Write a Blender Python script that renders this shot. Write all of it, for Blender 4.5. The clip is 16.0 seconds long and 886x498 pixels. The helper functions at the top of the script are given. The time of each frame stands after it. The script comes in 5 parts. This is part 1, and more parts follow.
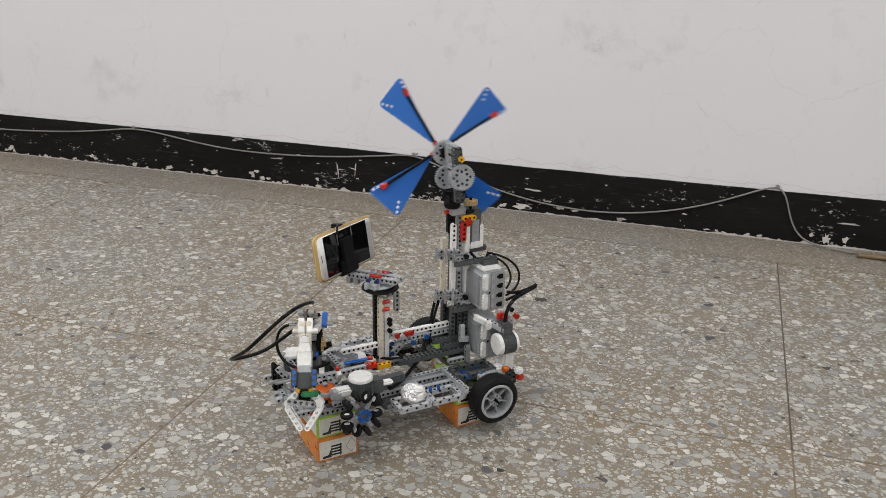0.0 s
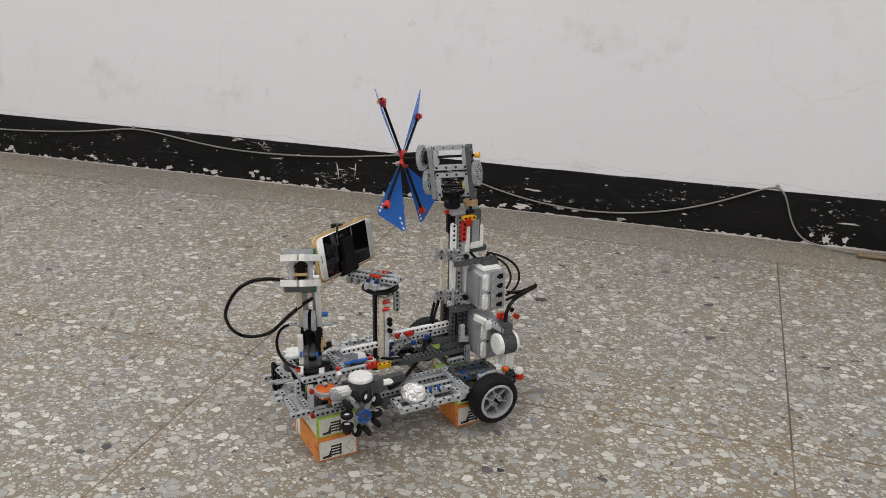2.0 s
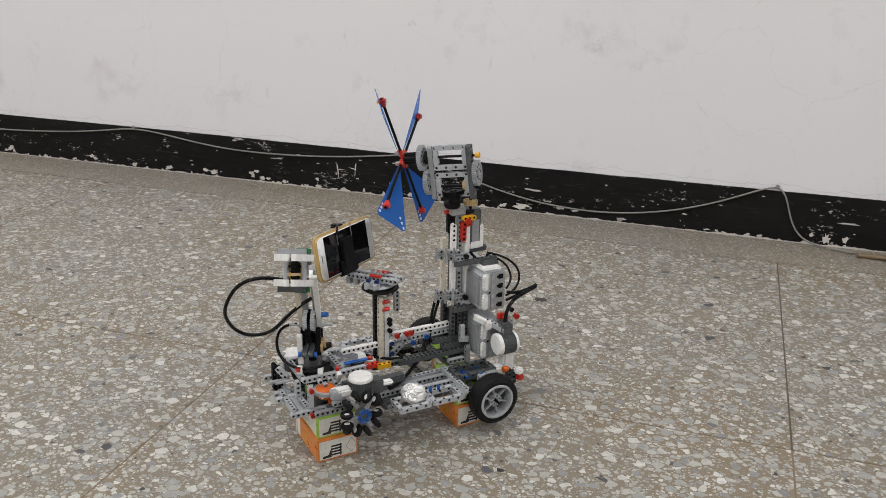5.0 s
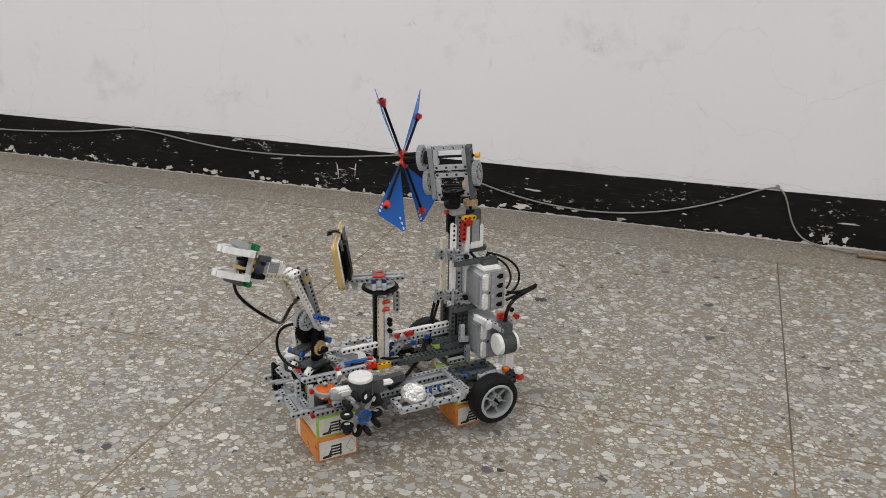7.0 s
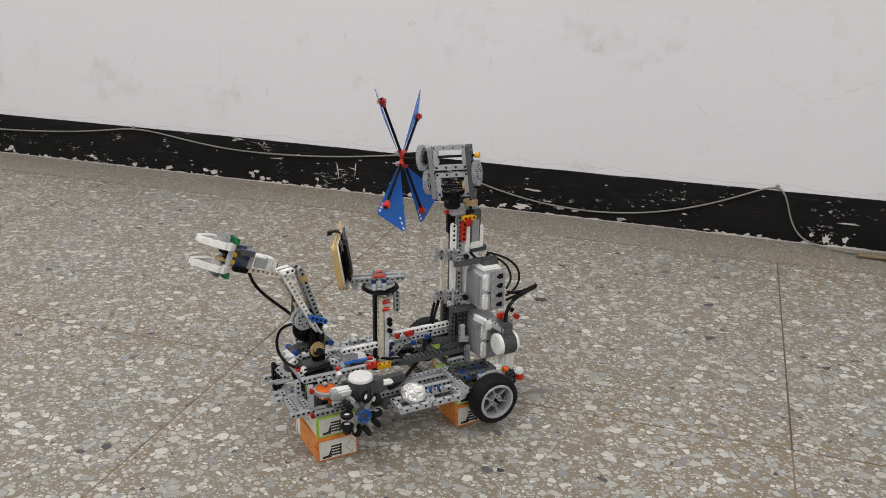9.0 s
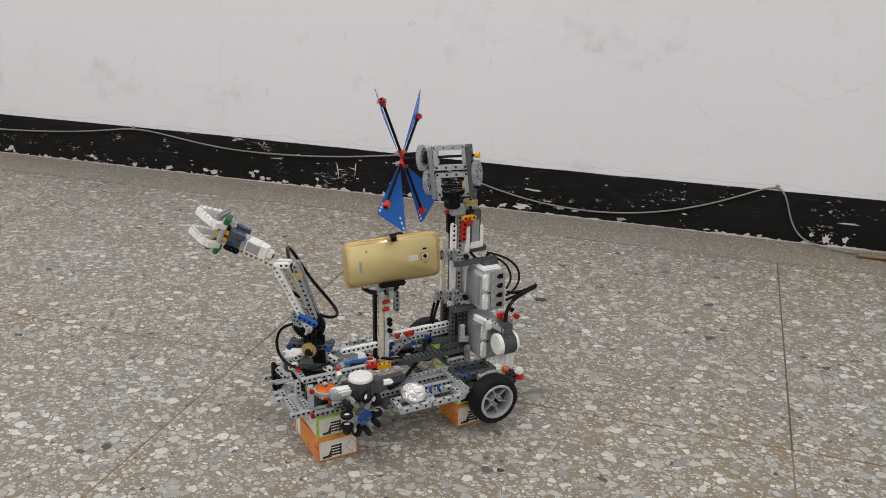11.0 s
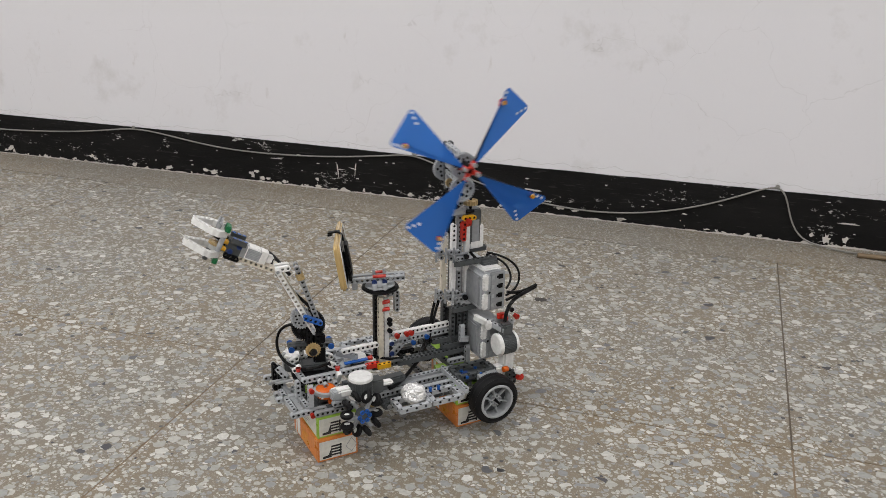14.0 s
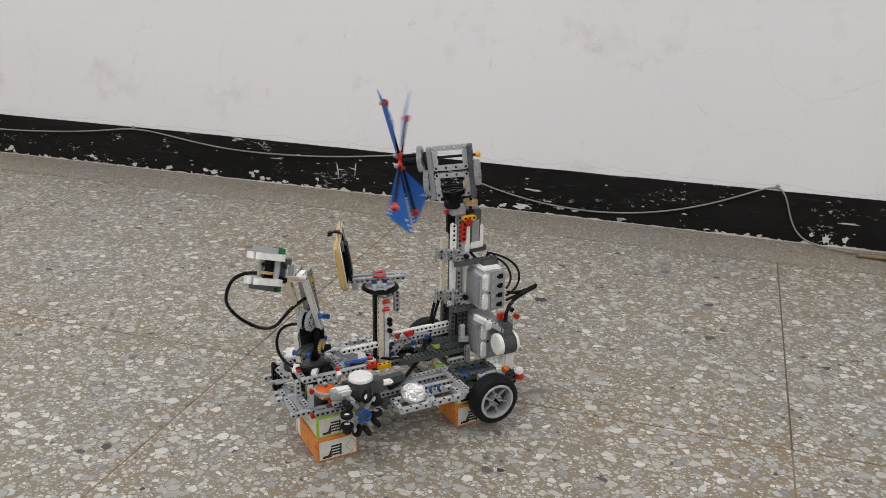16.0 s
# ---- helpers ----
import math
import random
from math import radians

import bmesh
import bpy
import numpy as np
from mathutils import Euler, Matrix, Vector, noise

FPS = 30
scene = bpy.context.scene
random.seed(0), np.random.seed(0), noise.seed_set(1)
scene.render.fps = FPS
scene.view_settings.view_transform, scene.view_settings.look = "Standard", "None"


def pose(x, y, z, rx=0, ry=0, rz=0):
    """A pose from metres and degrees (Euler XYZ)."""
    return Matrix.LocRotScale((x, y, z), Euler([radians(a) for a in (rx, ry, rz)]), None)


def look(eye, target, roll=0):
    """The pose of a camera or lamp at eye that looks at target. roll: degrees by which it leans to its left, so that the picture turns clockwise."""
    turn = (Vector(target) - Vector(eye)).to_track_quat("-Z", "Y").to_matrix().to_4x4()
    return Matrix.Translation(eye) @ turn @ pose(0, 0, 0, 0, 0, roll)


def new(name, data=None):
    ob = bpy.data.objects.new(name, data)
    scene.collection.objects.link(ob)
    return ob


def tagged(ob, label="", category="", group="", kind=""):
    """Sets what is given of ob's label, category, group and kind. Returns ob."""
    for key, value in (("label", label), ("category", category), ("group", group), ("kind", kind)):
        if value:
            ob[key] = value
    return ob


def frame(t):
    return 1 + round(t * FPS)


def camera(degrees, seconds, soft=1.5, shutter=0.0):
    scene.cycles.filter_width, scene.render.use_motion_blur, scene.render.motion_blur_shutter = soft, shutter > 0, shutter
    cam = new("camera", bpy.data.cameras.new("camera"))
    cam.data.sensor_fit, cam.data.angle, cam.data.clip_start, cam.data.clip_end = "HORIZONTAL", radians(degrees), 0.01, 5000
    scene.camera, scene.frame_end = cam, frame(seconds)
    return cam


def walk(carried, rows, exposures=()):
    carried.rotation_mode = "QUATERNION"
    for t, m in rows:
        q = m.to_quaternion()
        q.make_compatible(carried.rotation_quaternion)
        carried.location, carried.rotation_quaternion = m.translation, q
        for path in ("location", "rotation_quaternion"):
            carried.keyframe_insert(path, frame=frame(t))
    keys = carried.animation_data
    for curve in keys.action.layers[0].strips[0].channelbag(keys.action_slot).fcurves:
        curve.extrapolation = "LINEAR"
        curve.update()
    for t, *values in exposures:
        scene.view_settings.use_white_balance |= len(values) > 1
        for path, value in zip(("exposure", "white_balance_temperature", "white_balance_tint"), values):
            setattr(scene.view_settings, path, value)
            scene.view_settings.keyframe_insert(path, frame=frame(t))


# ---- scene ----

# camera on a stand, looking slightly down and to the left
cam = camera(52.58, 16.0, soft=0.9, shutter=0.5)
EYE = (0.0, 0.0, 0.79)
AIM = (-0.28057, 0.89370, 0.79 - 0.35010)
walk(cam, [(0.0, look(EYE, AIM, 1.08)), (16.0, look(EYE, AIM, 1.08))], exposures=[(0.0, 0.0, 6500, 10), (16.0, 0.0, 6500, 10)])

# ---- light: fluorescent fixtures on the ceiling of a white corridor ----
world = bpy.data.worlds.new("world")
scene.world = world
world.use_nodes = True
world.node_tree.nodes["Background"].inputs[0].default_value = (0.9, 0.95, 1.0, 1)
world.node_tree.nodes["Background"].inputs[1].default_value = 0.2
CEILING = 3.0
LAMPS = [(-3.9, 0.8, 21.8), (-1.0, 0.8, 21.8), (1.9, 0.8, 21.8), (-3.9, -1.4, 27.0), (-1.0, -1.4, 27.0), (1.9, -1.4, 27.0)]

# ---- materials ----


def mat(name, color=(0.5, 0.5, 0.5), rough=0.5, metal=0.0, spec=0.5):
    m = bpy.data.materials.new(name)
    m.use_nodes = True
    b = m.node_tree.nodes["Principled BSDF"]
    b.inputs["Base Color"].default_value = (*color, 1)
    b.inputs["Roughness"].default_value = rough
    b.inputs["Metallic"].default_value = metal
    b.inputs["Specular IOR Level"].default_value = spec
    return m


def node(m, kind, **kw):
    n = m.node_tree.nodes.new(kind)
    for k, v in kw.items():
        n.inputs[k].default_value = v
    return n


def link(m, a, b):
    m.node_tree.links.new(a, b)


def ramp(m, src, stops):
    r = m.node_tree.nodes.new("ShaderNodeValToRGB")
    el = r.color_ramp.elements
    while len(el) < len(stops):
        el.new(0.5)
    for e, (p, c) in zip(el, stops):
        e.position = p
        e.color = (*c, 1) if len(c) == 3 else c
    link(m, src, r.inputs[0])
    return r


def mixc(m, fac, a, b, mode="MIX"):
    n = m.node_tree.nodes.new("ShaderNodeMix")
    n.data_type, n.blend_type = "RGBA", mode
    for sock, v in ((n.inputs[0], fac), (n.inputs[6], a), (n.inputs[7], b)):
        if isinstance(v, bpy.types.NodeSocket):
            link(m, v, sock)
        elif isinstance(v, (int, float)):
            sock.default_value = v
        else:
            sock.default_value = (*v, 1)
    return n.outputs[2]


def calc(m, op, a, b=0.0, c=0.0):
    n = m.node_tree.nodes.new("ShaderNodeMath")
    n.operation = op
    for sock, v in zip(n.inputs, (a, b, c)):
        if isinstance(v, bpy.types.NodeSocket):
            link(m, v, sock)
        else:
            sock.default_value = v
    return n.outputs[0]


def bsdf(m):
    return m.node_tree.nodes["Principled BSDF"]


def bump(m, height, strength, dist):
    n = node(m, "ShaderNodeBump", Strength=strength, Distance=dist)
    link(m, height, n.inputs["Height"])
    link(m, n.outputs[0], bsdf(m).inputs["Normal"])


def position(m, stretch=(1, 1, 1)):
    g = m.node_tree.nodes.new("ShaderNodeNewGeometry")
    mp = node(m, "ShaderNodeMapping", Scale=stretch)
    link(m, g.outputs["Position"], mp.inputs["Vector"])
    return mp.outputs[0]


def noise_of(m, vec, scale, detail=3.0, rough=0.5):
    n = node(m, "ShaderNodeTexNoise", Scale=scale, Detail=detail, Roughness=rough)
    if vec is not None:
        link(m, vec, n.inputs["Vector"])
    return n.outputs["Fac"]


def voronoi(m, vec, scale, feature="F1", rnd=1.0):
    n = node(m, "ShaderNodeTexVoronoi", Scale=scale, Randomness=rnd)
    n.feature = feature
    link(m, vec, n.inputs["Vector"])
    return n


def warped(m, vec, scale, amount):
    n = node(m, "ShaderNodeTexNoise", Scale=scale, Detail=2.0)
    link(m, vec, n.inputs["Vector"])
    a = m.node_tree.nodes.new("ShaderNodeVectorMath")
    a.operation = "MULTIPLY_ADD"
    a.inputs[1].default_value = (amount, amount, 0.0)
    link(m, n.outputs["Color"], a.inputs[0])
    link(m, vec, a.inputs[2])
    return a.outputs[0]


def terrazzo(name, layers, base, grit_scale):
    """Ground cement with stone chips; layers: chips per metre, share left out, joint width, irregularity."""
    m = mat(name, base, 0.42, 0.0, 0.35)
    pos = position(m)
    cement = mixc(m, noise_of(m, pos, 500.0, 2.0), tuple(c * 0.70 for c in base), tuple(min(1, c * 1.25) for c in base))
    stain = ramp(m, noise_of(m, pos, 1.3, 5.0, 0.62), [(0.38, (0, 0, 0)), (0.62, (1, 1, 1))])
    cement = mixc(m, calc(m, "MULTIPLY", stain.outputs[0], 0.85), cement, (base[0] * 1.06, base[1] * 0.92, base[2] * 0.70))
    # rusty dirt spreads along two of the joints
    at_xyz = node(m, "ShaderNodeSeparateXYZ")
    link(m, pos, at_xyz.inputs[0])
    near = calc(m, "MINIMUM", calc(m, "ABSOLUTE", calc(m, "SUBTRACT", at_xyz.outputs[1], 1.341)), calc(m, "ABSOLUTE", calc(m, "ADD", at_xyz.outputs[0], 0.790)))
    near = calc(m, "MULTIPLY_ADD", noise_of(m, pos, 6.0, 4.0, 0.6), -0.16, calc(m, "ADD", near, 0.06))
    rust = ramp(m, near, [(0.0, (1, 1, 1)), (0.05, (0, 0, 0))])
    cement = mixc(m, calc(m, "MULTIPLY", rust.outputs[0], 0.34), cement, (base[0] * 1.05, base[1] * 0.86, base[2] * 0.60))
    grit = voronoi(m, warped(m, pos, 300.0, 0.003), grit_scale)
    gsep = node(m, "ShaderNodeSeparateColor")
    link(m, grit.outputs["Color"], gsep.inputs[0])
    gcol = ramp(m, gsep.outputs[0], [(0.0, (0.08, 0.08, 0.08)), (0.25, (0.20, 0.19, 0.18)), (0.6, (0.36, 0.35, 0.33)), (1.0, (0.50, 0.49, 0.46))])
    gmask = calc(m, "MULTIPLY", calc(m, "LESS_THAN", grit.outputs["Distance"], 0.36), 0.4)
    out = mixc(m, gmask, cement, gcol.outputs[0])
    for scale, cut, gap, bend in layers:
        vec = warped(m, pos, scale * 1.3, bend / scale)
        st = node(m, "ShaderNodeMapping", Rotation=(0, 0, scale * 0.37), Scale=(1.0, 1.12, 1.0))
        link(m, vec, st.inputs["Vector"])
        cell = voronoi(m, st.outputs[0], scale)
        edge = voronoi(m, st.outputs[0], scale, "DISTANCE_TO_EDGE")
        sep = node(m, "ShaderNodeSeparateColor")
        link(m, cell.outputs["Color"], sep.inputs[0])
        chosen = calc(m, "GREATER_THAN", sep.outputs[0], cut)
        width = calc(m, "MULTIPLY_ADD", sep.outputs[2], 0.13, gap)
        inside = calc(m, "GREATER_THAN", edge.outputs["Distance"], width)
        inside = calc(m, "MULTIPLY", inside, calc(m, "LESS_THAN", cell.outputs["Distance"], calc(m, "MULTIPLY_ADD", sep.outputs[2], -0.16, 0.58)))
        mask = calc(m, "MULTIPLY", chosen, inside)
        tone = ramp(m, sep.outputs[1], [(0.0, (0.05, 0.05, 0.055)), (0.012, (0.10, 0.10, 0.11)), (0.03, (0.25, 0.255, 0.265)), (0.16, (0.34, 0.345, 0.335)), (0.5, (0.43, 0.42, 0.385)),
                                        (0.8, (0.53, 0.52, 0.48)), (1.0, (0.70, 0.69, 0.65))])
        vein = noise_of(m, vec, scale * 2.5, 3.0, 0.6)
        tone = mixc(m, 0.45, tone.outputs[0], ramp(m, vein, [(0.3, (0.45, 0.45, 0.47)), (0.65, (1, 1, 1))]).outputs[0], "MULTIPLY")
        out = mixc(m, mask, out, tone)
    link(m, out, bsdf(m).inputs["Base Color"])
    rough = ramp(m, noise_of(m, pos, 9.0, 4.0), [(0.3, (0.36, 0.36, 0.36)), (0.7, (0.58, 0.58, 0.58))])
    link(m, rough.outputs[0], bsdf(m).inputs["Roughness"])
    bump(m, noise_of(m, pos, 300.0, 2.0), 0.12, 0.001)
    return m


TERRAZZO = terrazzo("terrazzo", ((190.0, 0.55, 0.06, 0.4), (104.0, 0.30, 0.04, 0.5), (54.0, 0.42, 0.03, 0.6)), (0.218, 0.195, 0.157), 420.0)
BORDER = terrazzo("fine terrazzo", ((300.0, 0.30, 0.06, 0.3), (190.0, 0.50, 0.06, 0.3)), (0.225, 0.20, 0.165), 600.0)
STRIP = mat("brass divider strip", (0.21, 0.15, 0.09), 0.5, 0.15)
STRIP_DARK = mat("dark divider strip", (0.050, 0.043, 0.034), 0.5, 0.2)
STRIP_MID = mat("tarnished divider strip", (0.10, 0.075, 0.05), 0.5, 0.2)


def plaster(name, color, cracks=True):
    m = mat(name, color, 0.75)
    pos = position(m)
    vec = warped(m, pos, 5.0, 0.25)
    vec3 = node(m, "ShaderNodeTexNoise", Scale=6.0, Detail=5.0)
    link(m, pos, vec3.inputs["Vector"])
    add = m.node_tree.nodes.new("ShaderNodeVectorMath")
    add.operation = "MULTIPLY_ADD"
    add.inputs[1].default_value = (0.22, 0.22, 0.22)
    link(m, vec3.outputs["Color"], add.inputs[0])
    link(m, pos, add.inputs[2])
    out = mixc(m, noise_of(m, pos, 1.3, 3.0), tuple(c * 0.95 for c in color), color)
    scuff = ramp(m, noise_of(m, pos, 5.0, 6.0, 0.7), [(0.58, (0, 0, 0)), (0.76, (1, 1, 1))])
    out = mixc(m, calc(m, "MULTIPLY", scuff.outputs[0], 0.4), out, (0.50, 0.48, 0.46))
    smear = ramp(m, noise_of(m, position(m, (2.2, 1, 0.8)), 14.0, 7.0, 0.72), [(0.64, (0, 0, 0)), (0.74, (1, 1, 1))])
    out = mixc(m, calc(m, "MULTIPLY", smear.outputs[0], 0.35), out, (0.47, 0.43, 0.40))
    speck = ramp(m, noise_of(m, pos, 70.0, 2.0, 0.5), [(0.76, (0, 0, 0)), (0.80, (1, 1, 1))])
    out = mixc(m, calc(m, "MULTIPLY", speck.outputs[0], 0.3), out, (0.42, 0.41, 0.40))
    if cracks:
        edge = voronoi(m, add.outputs[0], 4.2, "DISTANCE_TO_EDGE")
        line = calc(m, "LESS_THAN", edge.outputs["Distance"], 0.0022)
        where = ramp(m, noise_of(m, pos, 1.9, 3.0, 0.6), [(0.44, (0, 0, 0)), (0.60, (1, 1, 1))])
        crack = calc(m, "MULTIPLY", line, where.outputs[0])
        xyz = node(m, "ShaderNodeSeparateXYZ")
        link(m, pos, xyz.inputs[0])
        wave = calc(m, "MULTIPLY_ADD", noise_of(m, position(m, (1, 0, 0)), 9.0, 6.0, 0.6), 0.07, 0.112)
        seam = calc(m, "LESS_THAN", calc(m, "ABSOLUTE", calc(m, "SUBTRACT", xyz.outputs[2], wave)), 0.0009)
        crack = calc(m, "MAXIMUM", crack, seam)
        out = mixc(m, calc(m, "MULTIPLY", crack, 0.30), out, (0.36, 0.35, 0.34))
        bump(m, calc(m, "MULTIPLY_ADD", crack, -0.6, noise_of(m, pos, 40.0, 4.0)), 0.12, 0.004)
    else:
        bump(m, noise_of(m, pos, 40.0, 4.0), 0.12, 0.004)
    link(m, out, bsdf(m).inputs["Base Color"])
    return m


WALL = plaster("cracked white wall paint", (0.828, 0.822, 0.862))
PLAIN_WALL = plaster("plain white wall paint", (0.78, 0.77, 0.76), False)
BARE = plaster("bare plaster", (0.66, 0.63, 0.60), False)


def black_band():
    m = mat("chipped black skirting paint", (0.014, 0.013, 0.013), 0.5, 0.0, 0.12)
    pos = position(m, (0.55, 1, 1.5))
    chips = ramp(m, noise_of(m, pos, 90.0, 6.0, 0.76), [(0.585, (0, 0, 0)), (0.60, (1, 1, 1))])
    patch = ramp(m, noise_of(m, pos, 8.0, 4.0, 0.6), [(0.55, (0, 0, 0)), (0.58, (1, 1, 1))])
    mask = calc(m, "MULTIPLY", chips.outputs[0], patch.outputs[0])
    dust = mixc(m, noise_of(m, pos, 12.0, 5.0, 0.65), (0.004, 0.004, 0.0045), (0.017, 0.0165, 0.0165))
    scratch = ramp(m, noise_of(m, position(m, (1.0, 1, 9.0)), 20.0, 4.0, 0.6), [(0.62, (0, 0, 0)), (0.66, (1, 1, 1))])
    dust = mixc(m, calc(m, "MULTIPLY", scratch.outputs[0], 0.05), dust, (0.35, 0.34, 0.33))
    link(m, mixc(m, mask, dust, (0.50, 0.49, 0.47)), bsdf(m).inputs["Base Color"])
    bump(m, calc(m, "MULTIPLY_ADD", mask, -1.0, noise_of(m, pos, 45.0, 6.0, 0.65)), 0.6, 0.005)
    return m


BAND = black_band()
LAMP_GLOW = mat("lamp diffuser", (0.9, 0.9, 0.9), 0.4)
bsdf(LAMP_GLOW).inputs["Emission Color"].default_value = (0.97, 0.98, 1.0, 1)
bsdf(LAMP_GLOW).inputs["Emission Strength"].default_value = 4.0


def plastic(name, color, rough=0.32):
    """Moulded plastic with faint scuffs and a slight difference from piece to piece."""
    m = mat(name, color, rough)
    tc = m.node_tree.nodes.new("ShaderNodeTexCoord")
    info = m.node_tree.nodes.new("ShaderNodeObjectInfo")
    tone = ramp(m, info.outputs["Random"], [(0.0, tuple(c * 0.86 for c in color)), (1.0, tuple(min(1, c * 1.06) for c in color))])
    wear = ramp(m, noise_of(m, tc.outputs["Object"], 140.0, 4.0, 0.6), [(0.35, (0.84, 0.84, 0.84)), (0.65, (1, 1, 1))])
    link(m, mixc(m, 1.0, tone.outputs[0], wear.outputs[0], "MULTIPLY"), bsdf(m).inputs["Base Color"])
    r = ramp(m, noise_of(m, tc.outputs["Object"], 60.0, 3.0), [(0.3, (rough * 0.8,) * 3), (0.7, (min(1, rough * 1.35),) * 3)])
    link(m, r.outputs[0], bsdf(m).inputs["Roughness"])
    return m


GREY = plastic("light grey plastic", (0.44, 0.46, 0.485))
DGREY = plastic("dark grey plastic", (0.085, 0.092, 0.096))
bsdf(DGREY).inputs["Specular IOR Level"].default_value = 0.3
MGREY = plastic("mid grey plastic", (0.34, 0.355, 0.37))
WHITE = plastic("white plastic", (0.89, 0.89, 0.88))
CREAM = plastic("aged white plastic", (0.72, 0.66, 0.55))
BLACK = plastic("black plastic", (0.008, 0.008, 0.009), 0.42)
bsdf(BLACK).inputs["Specular IOR Level"].default_value = 0.14
# near black: the shade inside holes is painted into this colour
HOLE_SHADE = mat("painted shade in pin hole", (0.022, 0.022, 0.024), 0.6, 0.0, 0.2)
# bore colour lightened to imitate the bright floor seen through the holes
HOLE_PALE = mat("lightened pin hole", (0.52, 0.49, 0.44), 0.6)
RED = plastic("red plastic", (0.62, 0.03, 0.015))
BLUE = plastic("blue plastic", (0.015, 0.12, 0.48))
NAVY = plastic("dark blue pin", (0.02, 0.05, 0.20))
YELLOW = plastic("yellow plastic", (0.80, 0.42, 0.01))
ORANGE = plastic("orange plastic", (0.75, 0.14, 0.01))
GREEN = plastic("green plastic", (0.005, 0.16, 0.05))
TAN = plastic("tan plastic", (0.55, 0.40, 0.19))
RUBBER = mat("tyre rubber", (0.008, 0.008, 0.009), 0.6, 0.0, 0.2)
CABLE = plastic("black cable sheath", (0.005, 0.005, 0.0055), 0.28)
bsdf(CABLE).inputs["Specular IOR Level"].default_value = 0.2
WIRE = plastic("grey wire sheath", (0.32, 0.31, 0.29), 0.5)
STEEL = mat("metal screw", (0.5, 0.5, 0.5), 0.3, 1.0)

# ---- building helpers ----


def part(name, bm, material, parent=None, label="", smooth=False):
    """Links a bmesh as one mesh object under a thing or a part."""
    me = bpy.data.meshes.new(name)
    bm.normal_update()
    bm.to_mesh(me)
    bm.free()
    if material is not None:
        for mm in material if isinstance(material, (list, tuple)) else [material]:
            me.materials.append(mm)
    if smooth:
        for p in me.polygons:
            p.use_smooth = True
    ob = new(name, me)
    if parent is not None:
        ob.parent = parent
    if label:
        tagged(ob, label)
    return ob


def box_bm(x0, x1, y0, y1, z0, z1, bevel=0.0, segs=1):
    bm = bmesh.new()
    m = Matrix.Translation(((x0 + x1) / 2, (y0 + y1) / 2, (z0 + z1) / 2)) @ Matrix.Diagonal((abs(x1 - x0), abs(y1 - y0), abs(z1 - z0), 1))
    bmesh.ops.create_cube(bm, size=1, matrix=m)
    if bevel:
        bmesh.ops.bevel(bm, geom=bm.edges[:], offset=bevel, segments=segs, affect="EDGES")
    return bm


def add_box(bm, x0, x1, y0, y1, z0, z1):
    m = Matrix.Translation(((x0 + x1) / 2, (y0 + y1) / 2, (z0 + z1) / 2)) @ Matrix.Diagonal((abs(x1 - x0), abs(y1 - y0), abs(z1 - z0), 1))
    bmesh.ops.create_cube(bm, size=1, matrix=m)


# ---- the corridor ----
WALL_Y = 2.387
X0, X1, Y0 = -5.6, 4.4, -2.6
part_floor = tagged(part("floor", box_bm(X0, X1, Y0, WALL_Y, -0.06, -0.012), STRIP, None), "speckled grey terrazzo floor with thin divider strips", "floor", kind="structure")
COLS = [-4.7045, -3.73, -2.7555, -1.781, -0.8062, 0.1680, 1.1425, 2.117, 3.0915, 4.066]
ROWS = [-2.155, -1.281, -0.407, 0.467, 1.341, 2.2145]
GAP = 0.0016


def slab(x0, x1, y0, y1, material):
    part("slab", box_bm(x0 + GAP, x1 - GAP, y0 + GAP, y1 - GAP, -0.012, 0.0), material, part_floor)


for a, b in zip([X0] + COLS, COLS + [X1]):
    for c, d in zip([Y0] + ROWS[:-1], ROWS):
        slab(a, b, c, d, TERRAZZO)
slab(X0, X1, ROWS[-1], WALL_Y, BORDER)
for x in COLS:
    for y0, y1, mt in ((Y0, ROWS[-2], STRIP), (ROWS[-2], ROWS[-1], STRIP_MID)):
        part("divider_strip", box_bm(x - GAP, x + GAP, y0, y1, -0.012, -0.0006), mt, part_floor)
for y in ROWS:
    part("divider_strip", box_bm(X0, X1, y - GAP * 0.9, y + GAP * 0.9, -0.012, -0.0009), STRIP if y < 2 else STRIP_DARK, part_floor)

wall = tagged(part("wall_north", box_bm(X0, X1, WALL_Y, WALL_Y + 0.2, -0.06, CEILING), WALL), "white painted plaster wall with fine cracks", "wall", kind="structure")
for nm, b in (("wall_south", (X0, X1, Y0 - 0.2, Y0, -0.06, CEILING)), ("wall_west", (X0 - 0.2, X0, Y0 - 0.2, WALL_Y + 0.2, -0.06, CEILING)), ("wall_east", (X1, X1 + 0.2, Y0 - 0.2, WALL_Y + 0.2, -0.06, CEILING))):
    tagged(part(nm, box_bm(*b), PLAIN_WALL), "plain white painted wall", "wall", kind="structure")
tagged(part("ceiling", box_bm(X0 - 0.2, X1 + 0.2, Y0 - 0.2, WALL_Y + 0.2, CEILING, CEILING + 0.15), PLAIN_WALL), "plain white painted ceiling", "ceiling", kind="structure")


